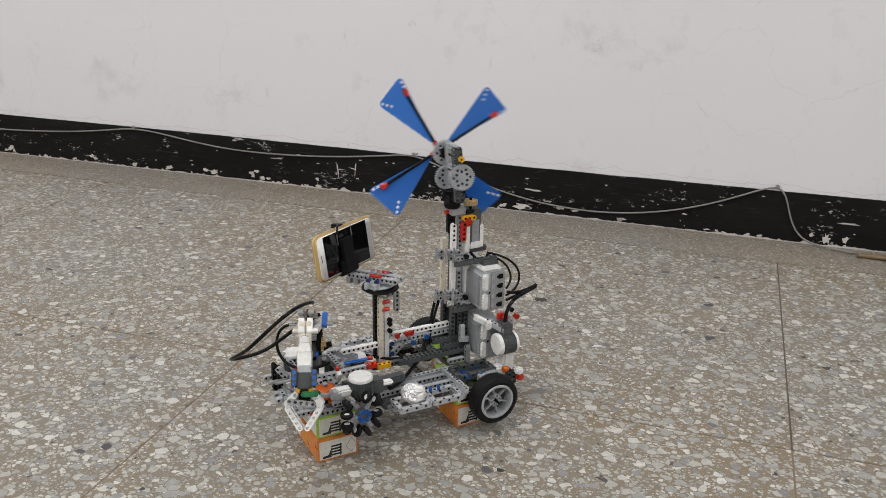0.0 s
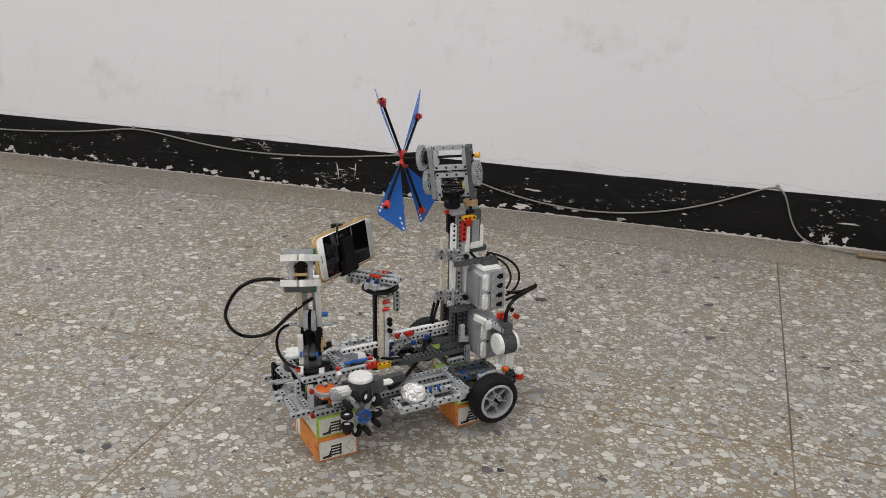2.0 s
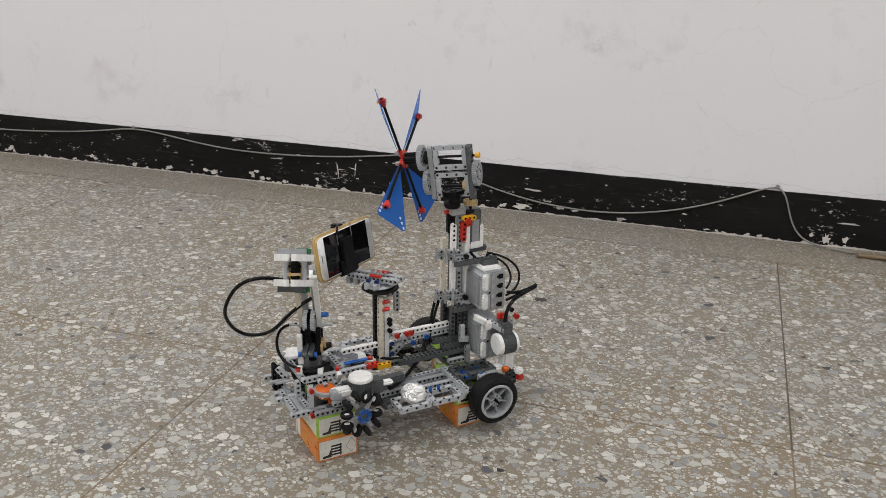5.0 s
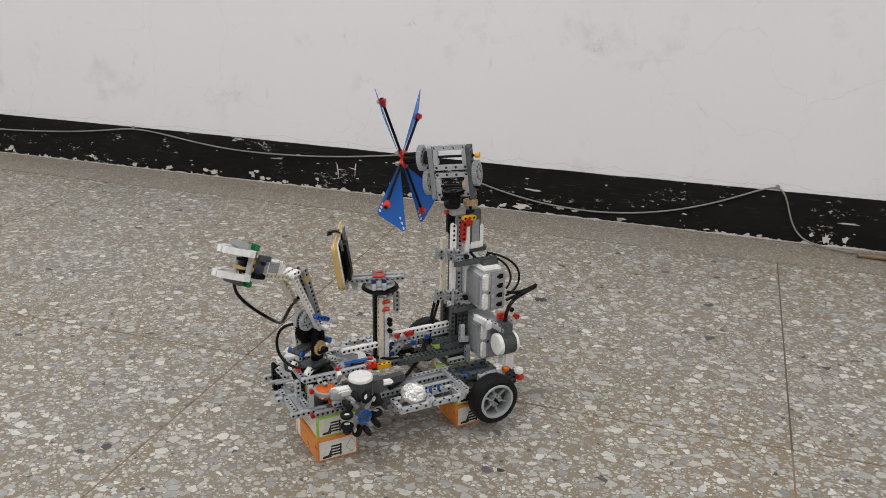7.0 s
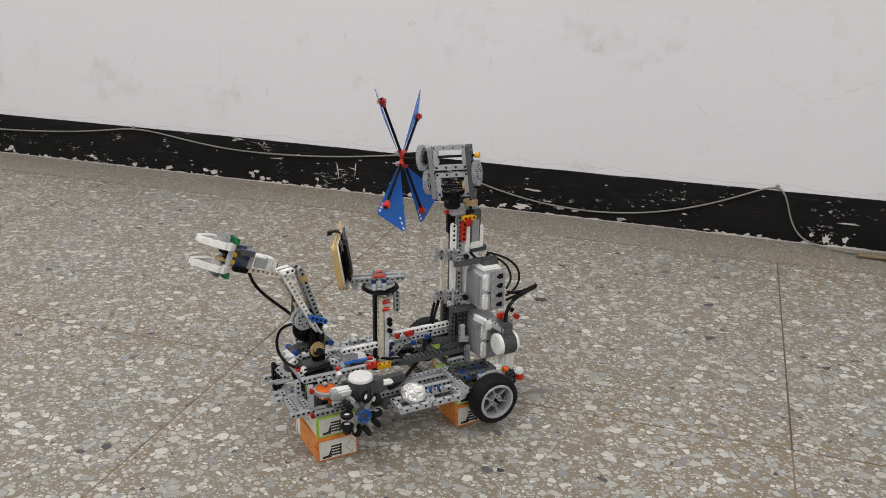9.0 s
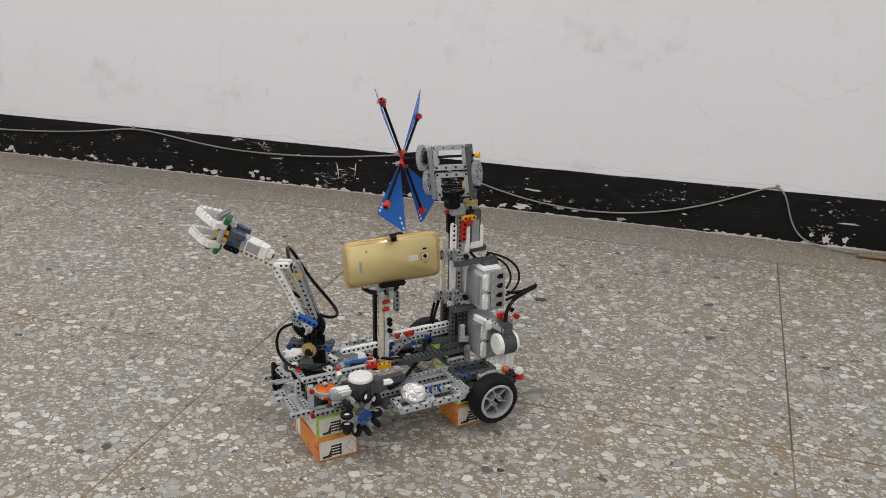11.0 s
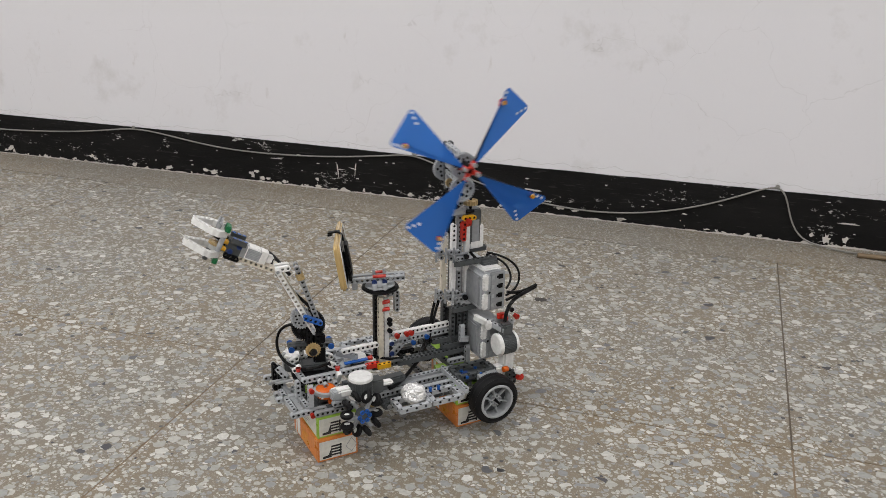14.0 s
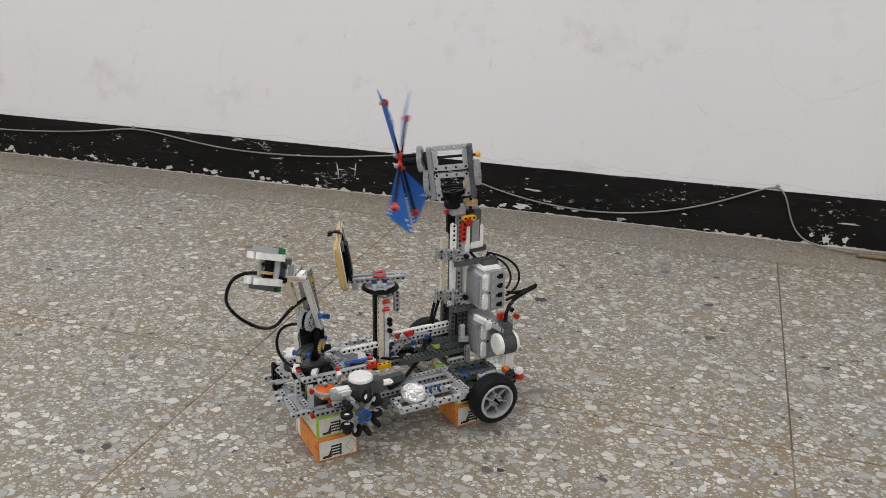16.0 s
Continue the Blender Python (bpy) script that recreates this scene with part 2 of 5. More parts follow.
def paint_band():
    """Black skirting paint: a thin coat with a wavy top line and a broken lower edge over bare plaster."""
    rng = random.Random(4)
    bm = bmesh.new()
    n = 3200
    prev = None
    for i in range(n + 1):
        x = X0 + (X1 - X0) * i / n
        top = 0.134 + 0.004 * noise.noise((x * 0.9, 0, 0)) + 0.0012 * noise.noise((x * 9, 3, 0))
        v = noise.noise((x * 7.0, 1.0, 0)) + 0.8 * noise.noise((x * 31.0, 5.0, 0))
        bot = 0.002 + max(0.0, 0.005 * (v + 0.1)) + 0.030 * max(0, noise.noise((x * 23, 9, 0)) - 0.34) + 0.020 * max(0, noise.noise((x * 71, 2, 0)) - 0.30) + rng.random() * 0.0016
        ring = [bm.verts.new((x, WALL_Y - 0.0025, bot)), bm.verts.new((x, WALL_Y - 0.0025, top)), bm.verts.new((x, WALL_Y + 0.001, top)), bm.verts.new((x, WALL_Y + 0.001, bot))]
        if prev:
            for k in range(4):
                bm.faces.new((prev[k], ring[k], ring[(k + 1) % 4], prev[(k + 1) % 4]))
        prev = ring
    return part("baseboard", bm, BAND)


band = tagged(paint_band(), "chipped black painted skirting band along the wall", "baseboard", kind="structure")


def chip(x, z, w, h, seed, tilt=0.0):
    """A bare patch where the black paint has flaked off."""
    rng = random.Random(seed)
    bm = bmesh.new()
    n = 14
    pts = []
    for k in range(n):
        a = 2 * math.pi * k / n
        s = 1 + 0.45 * rng.uniform(-1, 1)
        dx, dz = w * s * math.cos(a), h * s * math.sin(a)
        pts.append((x + dx * math.cos(tilt) - dz * math.sin(tilt), z + dx * math.sin(tilt) + dz * math.cos(tilt)))
    front = [bm.verts.new((px, WALL_Y - 0.0033, max(0.001, pz))) for px, pz in pts]
    back = [bm.verts.new((px, WALL_Y - 0.002, max(0.001, pz))) for px, pz in pts]
    bm.faces.new(front)
    for k in range(n):
        bm.faces.new((front[k], back[k], back[(k + 1) % n], front[(k + 1) % n]))
    bmesh.ops.recalc_face_normals(bm, faces=bm.faces[:])
    part("paint_chip", bm, BARE, band)


CHIPS = [(-1.084, 0.066, 0.0015, 0.022, 0.12), (-1.027, 0.072, 0.0014, 0.020, -0.1), (-1.075, 0.068, 0.010, 0.0012, 0.1), (-1.035, 0.074, 0.012, 0.0012, -0.2), (-0.480, 0.067, 0.024, 0.0032, -0.05), (-0.514, 0.014, 0.024, 0.007, -0.1), (-0.572, 0.014, 0.010, 0.005, 0.3),
         (0.333, 0.066, 0.026, 0.0026, 0.02), (-1.509, 0.016, 0.012, 0.008, 0.2), (-1.372, 0.020, 0.006, 0.009, 0.1), (-1.287, 0.081, 0.02, 0.0012, 0.05), (-1.673, 0.013, 0.013, 0.006, 0.2), (-1.801, 0.012, 0.008, 0.007, 0.0), (-2.293, 0.019, 0.016, 0.007, 0.4), (0.335, 0.022, 0.007, 0.008, 0.0), (0.29, 0.02, 0.008, 0.012, 0.2)]
for k, (x, z, w, h, tl) in enumerate(CHIPS):
    chip(x, z, w, h, k, tl)
crng = random.Random(11)
for k in range(55):
    x = crng.uniform(-2.6, 0.6)
    chip(x, 0.004 + abs(crng.gauss(0, 0.012)), crng.uniform(0.002, 0.010), crng.uniform(0.002, 0.006), 100 + k)
for k in range(50):
    x = crng.uniform(-2.6, 0.6)
    chip(x, crng.uniform(0.01, 0.12), crng.uniform(0.001, 0.006), crng.uniform(0.0006, 0.0016), 300 + k)
tagged(part("trim", box_bm(X0, X1, WALL_Y - 0.0015, WALL_Y + 0.001, -0.002, 0.03), BARE), "strip of bare plaster at the wall foot", "trim", kind="structure")


def ceiling_light(x, y, watts):
    e = new("ceiling_light")
    e.matrix_world = pose(x, y, CEILING)
    part("housing", box_bm(-0.65, 0.65, -0.16, 0.16, -0.07, -0.002, 0.006), WHITE, e)
    part("diffuser", box_bm(-0.63, 0.63, -0.14, 0.14, -0.085, -0.071, 0.004), LAMP_GLOW, e)
    tagged(e, "white rectangular fluorescent ceiling light, switched on", "ceiling light", "ceiling lights")
    lamp = bpy.data.lights.new("fluorescent_tube", "AREA")
    lamp.shape, lamp.size, lamp.size_y, lamp.energy, lamp.color = "RECTANGLE", 1.25, 0.27, watts, (1.0, 0.985, 0.965)
    l = new("fluorescent_tube", lamp)
    l.matrix_world = pose(x, y, CEILING - 0.095)


for x, y, watts in LAMPS:
    ceiling_light(x, y, watts)

# ---- toy building kit: one unit of its grid is 8 mm ----
S = 0.008
BASE = Matrix.Translation((-0.52617, 1.05938, 0)) @ pose(0, 0, 0, 0, 0, 45.5)
C16 = [(math.cos(k * math.pi / 8), math.sin(k * math.pi / 8)) for k in range(16)]


def at(x, y, z, rx=0, ry=0, rz=0):
    """A pose in grid units and degrees."""
    return pose(x * S, y * S, z * S, rx, ry, rz)


def thing(name, m, label, category, group=""):
    e = new(name)
    e.matrix_world = m
    return tagged(e, label, category, group)


def add_beam(bm, m, n, axes="", half=0.49, depth=0.49):
    """A rounded studless beam along local x, cells at 0..n-1, with real holes along z (z), along y (y) or none (n) per cell."""
    axes = (axes or "z") * n if len(axes) < 2 else axes
    for i in range(n):
        ax = axes[i % len(axes)]
        rot = Matrix.Rotation(math.pi / 2, 4, "X") if ax == "y" else Matrix.Identity(4)
        t = m @ Matrix.Scale(S, 4) @ Matrix.Translation((i, 0, 0)) @ rot
        d = depth if ax != "y" else half
        hy = half if ax != "y" else depth
        first, last = i == 0, i == n - 1
        outer, hole = [], []
        for c, s in C16:
            k = 1 / max(abs(c), abs(s))
            x, y = c * k * 0.5, s * k * hy
            if (first and c < 0.01) or (last and c > -0.01):
                if n == 1 or (first and c < -0.01) or (last and c > 0.01):
                    x, y = c * hy, s * hy
                else:
                    x, y = 0.0, s * hy
            outer.append((x, y))
            hole.append((c * 0.36, s * 0.36))

        def ring(pts, z):
            return [bm.verts.new(t @ Vector((x, y, z))) for x, y in pts]

        ot, ob_ = ring(outer, d), ring(outer, -d)
        faces = []
        for k in range(16):
            j = (k + 1) % 16
            cx = C16[k][0] + C16[j][0]
            inner_side = (not first and cx < -1.3) or (not last and cx > 1.3)
            if not inner_side:
                bm.faces.new((ob_[k], ob_[j], ot[j], ot[k]))
        if ax == "n":
            bm.faces.new(ot)
            bm.faces.new(ob_[::-1])
            continue
        for sgn, o in ((1, ot), (-1, ob_)):
            h1 = ring(hole, sgn * d)
            h2 = ring([(x * 0.97, y * 0.97) for x, y in hole], sgn * (d - 0.12))
            h3 = ring([(x * 0.70, y * 0.70) for x, y in hole], sgn * (d - 0.12))
            h4 = ring([(x * 0.70, y * 0.70) for x, y in hole], 0.0)
            # the bore wall takes the hole material, by default with its shade painted in
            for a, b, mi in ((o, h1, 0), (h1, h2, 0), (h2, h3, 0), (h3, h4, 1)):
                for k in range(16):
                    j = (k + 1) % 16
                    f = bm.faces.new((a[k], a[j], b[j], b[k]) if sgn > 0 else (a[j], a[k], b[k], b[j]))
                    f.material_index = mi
    return bm


def beam(parent, m, n, material, axes="", name="beam", label="", hole=HOLE_SHADE):
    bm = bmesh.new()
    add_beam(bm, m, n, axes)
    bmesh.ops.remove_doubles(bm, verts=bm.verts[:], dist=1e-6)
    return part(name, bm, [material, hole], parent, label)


def add_cyl(bm, m, r, h, segs=16, r2=None):
    """A cylinder along local z from 0 to h, in grid units."""
    bmesh.ops.create_cone(bm, cap_ends=True, segments=segs, radius1=r * S, radius2=(r if r2 is None else r2) * S, depth=h * S, matrix=m @ Matrix.Translation((0, 0, h * S / 2)))


def cyl(parent, name, m, r, h, material, segs=16, label="", r2=None, bevel=0.0):
    bm = bmesh.new()
    add_cyl(bm, m, r, h, segs, r2)
    if bevel:
        ed = [e for e in bm.edges if len(e.link_faces) == 2 and e.calc_face_angle() > 0.9]
        bmesh.ops.bevel(bm, geom=ed, offset=bevel * S, segments=2, affect="EDGES")
    return part(name, bm, material, parent, label)


def lathe(parent, name, m, profile, material, segs=40, label=""):
    """Turns a closed profile of (radius, height), in grid units, about local z."""
    bm = bmesh.new()
    rings = []
    for k in range(segs):
        a = 2 * math.pi * k / segs
        rings.append([bm.verts.new(m @ Vector((r * S * math.cos(a), r * S * math.sin(a), z * S))) for r, z in profile])
    n = len(profile)
    for k in range(segs):
        p, q = rings[k], rings[(k + 1) % segs]
        for i in range(n):
            bm.faces.new((p[i], q[i], q[(i + 1) % n], p[(i + 1) % n]))
    bmesh.ops.recalc_face_normals(bm, faces=bm.faces[:])
    return part(name, bm, material, parent, label)


def block(parent, name, m, sx, sy, sz, material, bevel=0.12, label="", segs=2):
    """A rounded block centred on m, sizes in grid units."""
    bm = bmesh.new()
    bmesh.ops.create_cube(bm, size=1, matrix=Matrix.Diagonal((sx * S, sy * S, sz * S, 1)))
    if bevel:
        bmesh.ops.bevel(bm, geom=bm.edges[:], offset=bevel * S, segments=segs, affect="EDGES")
    bm.transform(m)
    return part(name, bm, material, parent, label)


def prism(parent, name, m, outline, h, material, bevel=0.0, label=""):
    """An outline in local x, y pulled up along z by h, in grid units."""
    bm = bmesh.new()
    f = bm.faces.new([bm.verts.new((x * S, y * S, 0)) for x, y in outline])
    r = bmesh.ops.extrude_face_region(bm, geom=[f])
    bmesh.ops.translate(bm, verts=[v for v in r["geom"] if isinstance(v, bmesh.types.BMVert)], vec=(0, 0, h * S))
    bmesh.ops.recalc_face_normals(bm, faces=bm.faces[:])
    if bevel:
        bmesh.ops.bevel(bm, geom=bm.edges[:], offset=bevel * S, segments=1, affect="EDGES")
    bm.transform(m)
    return part(name, bm, material, parent, label)


def pin(parent, m, material, length=0.6, r=0.3, name="pin", label=""):
    """A connector pin with a collar and a stepped tip along local z."""
    bm = bmesh.new()
    add_cyl(bm, m, r, length, 12)
    add_cyl(bm, m @ Matrix.Translation((0, 0, (length - 0.16) * S)), r * 1.22, 0.16, 12)
    return part(name, bm, material, parent, label)


def gear(parent, m, teeth, r, h, material, name="gear", label="", holes=True):
    """A spur gear about local z, with teeth, a raised rim and dark discs that paint the shade of holes."""
    bm = bmesh.new()
    pts = []
    for k in range(teeth):
        for f, rr in ((0.0, 0.90), (0.22, 0.90), (0.36, 1.0), (0.64, 1.0), (0.78, 0.90)):
            a = 2 * math.pi * (k + f) / teeth
            pts.append((r * rr * math.cos(a), r * rr * math.sin(a)))
    n = len(pts)
    loops = []
    for scale, z in ((1, h / 2), (0.84, h / 2), (0.80, h / 4), (0.30, h / 4), (0.28, h / 2), (0.12, h / 2)):
        loops.append([bm.verts.new(m @ Vector((x * S * scale, y * S * scale, z * S))) for x, y in pts])
    low = [[bm.verts.new(m @ Vector((x * S * scale, y * S * scale, -z * S))) for x, y in pts] for scale, z in ((1, h / 2), (0.84, h / 2), (0.80, h / 4), (0.30, h / 4), (0.28, h / 2), (0.12, h / 2))]
    for set_, flip in ((loops, 0), (low, 1)):
        for a, b in zip(set_, set_[1:]):
            for k in range(n):
                j = (k + 1) % n
                bm.faces.new((a[k], a[j], b[j], b[k]) if not flip else (a[j], a[k], b[k], b[j]))
    for k in range(n):
        j = (k + 1) % n
        bm.faces.new((low[0][k], low[0][j], loops[0][j], loops[0][k]))
    bm.faces.new(loops[-1])
    bm.faces.new(low[-1][::-1])
    # no openings: dark discs on both faces stand for the shaded holes
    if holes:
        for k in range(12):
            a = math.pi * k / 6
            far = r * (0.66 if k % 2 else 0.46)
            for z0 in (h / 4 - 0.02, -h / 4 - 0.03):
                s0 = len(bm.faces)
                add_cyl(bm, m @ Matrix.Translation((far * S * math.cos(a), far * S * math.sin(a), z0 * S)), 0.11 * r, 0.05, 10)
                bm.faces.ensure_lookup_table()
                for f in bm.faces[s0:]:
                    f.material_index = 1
    return part(name, bm, [material, HOLE_SHADE], parent, label)


def tube(parent, name, pts, r, material, label="", res=6):
    """A bent round cable through points in grid units."""
    cu = bpy.data.curves.new(name, "CURVE")
    cu.dimensions, cu.bevel_depth, cu.bevel_resolution, cu.use_fill_caps = "3D", r * S, 3, True
    sp = cu.splines.new("NURBS")
    sp.points.add(len(pts) - 1)
    for p, c in zip(sp.points, pts):
        p.co = (c[0] * S, c[1] * S, c[2] * S, 1)
    sp.use_endpoint_u, sp.order_u, sp.resolution_u = True, 4, res
    tmp = bpy.data.objects.new(name, cu)
    me = bpy.data.meshes.new_from_object(tmp)
    bpy.data.objects.remove(tmp)
    me.materials.clear()
    me.materials.append(material)
    for p in me.polygons:
        p.use_smooth = True
    ob = new(name, me)
    if parent is not None:
        ob.parent = parent
    if label:
        tagged(ob, label)
    return ob


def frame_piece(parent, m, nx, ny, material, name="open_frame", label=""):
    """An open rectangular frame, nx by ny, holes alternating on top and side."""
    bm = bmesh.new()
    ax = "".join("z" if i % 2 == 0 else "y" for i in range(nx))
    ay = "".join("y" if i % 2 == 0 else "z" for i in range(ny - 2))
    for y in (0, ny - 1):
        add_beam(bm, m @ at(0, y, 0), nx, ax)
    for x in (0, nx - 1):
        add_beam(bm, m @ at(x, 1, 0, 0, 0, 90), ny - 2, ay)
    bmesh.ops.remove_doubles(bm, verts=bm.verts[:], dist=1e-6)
    return part(name, bm, [material, HOLE_SHADE], parent, label)


# directions: beam along u, v or w of the vehicle
def ub(p, u, v, w, n, mt, holes="y", **k):
    return beam(p, at(u, v, w), n, mt, holes, **k)


def vb(p, u, v, w, n, mt, holes="z", **k):
    return beam(p, at(u, v, w, 0, 0, 90), n, mt, holes, **k)


def wb(p, u, v, w, n, mt, holes="y", **k):
    """Upright beam; holes y: facing v, z: facing u."""
    return beam(p, at(u, v, w, 0, -90, 0), n, mt, holes, **k)


NEAR = (90, 0, 0)     # turns local z towards the near side (-v)

# ---- cartons that prop the vehicle up ----
PAPER = plastic("white printed card", (0.76, 0.75, 0.70), 0.35)
ORANGE_CARD = plastic("orange card", (0.80, 0.27, 0.06), 0.3)
GREEN_CARD = plastic("green card", (0.34, 0.55, 0.07), 0.3)
INK = mat("black print", (0.02, 0.02, 0.02), 0.6)


def carton(u0, u1, v0, v1, w0, w1, card, colour):
    m = BASE @ at(u0, v0, w0)
    L, D, Hh = u1 - u0, v1 - v0, w1 - w0
    t = thing("carton", m, "small %s and white printed cardboard carton under the vehicle" % colour, "carton", "cartons under the vehicle")
    block(t, "box_body", at(L / 2, D / 2, Hh / 2), L, D, Hh - 0.02, card, 0.10)
    prism(t, "end_panel", at(0.36, -0.004, 0.42, 90, 0, 0), [(0, 0), (L - 0.72, 0), (L - 0.72, Hh - 0.86), (0, Hh - 0.86)], 0.05, PAPER, label="white printed end flap")
    for k in range(4):
        prism(t, "print_bar", at(0.33 * L, -0.058, 0.9 + 0.62 * k, 90, 0, 0), [(0, 0), (L * 0.26, 0), (L * 0.26, 0.36), (0, 0.36)], 0.02, INK)
    prism(t, "print_bar", at(0.12 * L, -0.058, 0.62, 90, 0, 0), [(0, 0), (L * 0.22, 0.0), (L * 0.22, 2.1), (L * 0.14, 0.55), (0, 0.45)], 0.02, INK)
    prism(t, "print_bar", at(0.55 * L, -0.058, 0.62, 90, 0, 0), [(0, 0), (0.25, 0), (0.25, 2.6), (0, 2.6)], 0.02, INK)
    for a, b in (((0.70 * L, 2.2), (0.84 * L, Hh - 0.9)), ((0.84 * L, Hh - 0.9), (0.97 * L, 2.2)), ((0.97 * L, 2.2), (0.84 * L, 0.8)), ((0.84 * L, 0.8), (0.70 * L, 2.2))):
        d = Vector((b[0] - a[0], b[1] - a[1])).normalized() * 0.05
        prism(t, "fold_line", at(0, -0.058, 0, 90, 0, 0), [(a[0] - d.y, a[1] + d.x), (a[0] + d.y, a[1] - d.x), (b[0] + d.y, b[1] - d.x), (b[0] - d.y, b[1] + d.x)], 0.015, MGREY)
    prism(t, "side_panel", at(-0.004, D * 0.98, 0.35, 90, 0, -90), [(D * 0.30, 0), (D * 0.93, 0), (D * 0.93, Hh - 0.7), (D * 0.30, Hh - 0.7)], 0.05, card if card is ORANGE_CARD else PAPER)
    prism(t, "wrap_seam", at(-0.03, D * 0.98, 0.1, 90, 0, -90), [(D * 0.05, 0), (D * 0.09, 0), (D * 0.13, Hh - 0.2), (D * 0.10, Hh - 0.2)], 0.04, PAPER)
    prism(t, "print_block", at(-0.02, D * 0.98, 0.5, 90, 0, -90), [(D * 0.14, 0), (D * 0.26, 0), (D * 0.26, Hh - 1.0), (D * 0.14, Hh - 1.0)], 0.04, WHITE if card is ORANGE_CARD else INK)
    for k in range(5):
        prism(t, "print_bar", at(-0.058, D * 0.98, 0.8 + 0.55 * k, 90, 0, -90), [(D * 0.36, 0), (D * (0.55 + 0.06 * (k % 3)), 0), (D * (0.55 + 0.06 * (k % 3)), 0.16), (D * 0.36, 0.16)], 0.02, MGREY if card is GREEN_CARD else YELLOW)
    return t


carton(0.0, 8.2, 0.0, 13.7, 0.0, 4.75, ORANGE_CARD, "orange")
carton(0.35, 8.3, 0.7, 13.9, 4.75, 9.25, GREEN_CARD, "green")
carton(29.8, 38.0, -0.5, 10.2, 0.0, 4.75, ORANGE_CARD, "orange")
carton(30.0, 38.0, 0.1, 10.4, 4.75, 9.25, GREEN_CARD, "green")
carton(36.0, 41.0, 15.0, 23.0, 0.0, 4.3, ORANGE_CARD, "orange")
carton(35.4, 40.0, 15.0, 22.8, 4.3, 7.6, GREEN_CARD, "green")

# ---- the vehicle ----
veh = thing("toy_vehicle", BASE, "grey and white construction-kit robot vehicle propped on small cartons", "toy robot")


def wheel(v_face, v_dir):
    """Rear wheel: ribbed tyre and spoked grey rim; local z points outwards."""
    m = at(36.2, v_face, 7.1, 90 if v_dir < 0 else -90, 0, 0) @ Matrix.Diagonal((0.92, 0.92, 0.92, 1))
    tyre = lathe(veh, "wheel", m, [(3.75, -0.3), (3.95, 0.0), (4.7, 0.06), (5.25, -0.25), (5.5, -0.9), (5.52, -1.9), (5.5, -2.9), (5.25, -3.5), (4.7, -3.8), (3.8, -3.6)], RUBBER, 64, "black rubber tyre on a grey six-spoke rim")
    bm = bmesh.new()
    for k in range(72):
        a = 2 * math.pi * k / 72
        for z in (-0.55, -3.2):
            mm = m @ Matrix.Rotation(a, 4, "Z") @ at(5.255, 0, z, 0, 20 if z > -1 else -20, 0)
            bmesh.ops.create_cube(bm, size=1, matrix=mm @ Matrix.Diagonal((0.08 * S, 0.3 * S, 0.6 * S, 1)))
    part("tread", bm, RUBBER, tyre)
    # thin ring in the painted shade colour stands for the tyre groove
    lathe(tyre, "groove", m, [(5.525, -1.80), (5.54, -1.86), (5.54, -1.96), (5.525, -2.02)], HOLE_SHADE, 48)
    lathe(tyre, "rim", m, [(4.02, 0.04), (3.9, 0.14), (3.45, 0.10), (3.36, -0.4), (3.42, -1.6), (3.5, -3.4), (3.9, -3.4)], GREY, 48, "light grey plastic rim")
    lathe(tyre, "rim_disc", m @ at(0, 0, -1.55), [(0.01, -0.5), (3.45, -0.9), (3.45, -1.3), (0.01, -1.3)], DGREY, 40)
    for k in range(6):
        a = math.radians(60 * k + 12)
        lathe(tyre, "pin_socket", m @ at(1.0 * math.cos(a), 1.0 * math.sin(a), -1.5), [(0.32, 0.0), (0.5, 0.0), (0.5, 0.85), (0.32, 0.85)], GREY, 14)
        bm = bmesh.new()
        bmesh.ops.create_cube(bm, size=1, matrix=m @ Matrix.Rotation(a + 0.5, 4, "Z") @ at(2.35, 0, -1.2) @ Matrix.Diagonal((2.1 * S, 0.20 * S, 0.8 * S, 1)))
        part("spoke", bm, GREY, tyre)
    cyl(tyre, "axle_end", m @ at(0, 0, -2), 0.28, 2.9, BLACK, 8)
    return tyre


wheel(-5.6, -1)
wheel(27.6, 1)
beam(veh, at(36.2, -2.0, 7.1, 0, 0, 90), 2, DGREY, "n", name="axle_holder")
cyl(veh, "axle", at(36.2, -2, 7.1, -90, 0, 0), 0.3, 27.0, BLACK, 10)


# deck: two open frames on the near side, long beams beside them
for u in (15.5, 22.6):
    frame_piece(veh, at(u, -4.5, 9.8), 7, 5, GREY, label="light grey open frame")
    frame_piece(veh, at(u, 22.6, 9.8), 7, 5, GREY)
for v in (1.6, 4.4, 6.4):
    ub(veh, 18.6, v, 9.8, 15, GREY if v != 4.4 else MGREY, "z" if v > 5 else "y")
for v in (18.0, 20.5):
    ub(veh, 16.6, v, 9.8, 15, MGREY, "z")
vb(veh, 18.0, 0.6, 9.0, 7, DGREY)
vb(veh, 29.6, -4.5, 10.8, 11, GREY, "z")
vb(veh, 32.8, 0, 9.4, 23, DGREY, "z")
vb(veh, 26.2, 0, 8.8, 23, DGREY, "z")
vb(veh, 15.0, 2.0, 8.8, 20, DGREY, "z")
ub(veh, 5.8, 2.9, 9.8, 15, MGREY, "y")
ub(veh, 5.8, 2.9, 10.9, 9, DGREY, "y")
ub(veh, 5.0, 19.0, 9.8, 15, MGREY, "y")
frame_piece(veh, at(30.2, -0.5, 11.4), 9, 5, DGREY, label="dark grey open frame with blue pins")
block(veh, "deck_plate", at(34.4, 3.0, 10.0), 8.4, 6.0, 0.4, DGREY, 0.1, "dark grey flat plate")
block(veh, "blue_block", at(32.0, 0.6, 11.5), 1.4, 1.0, 0.7, NAVY, 0.1)
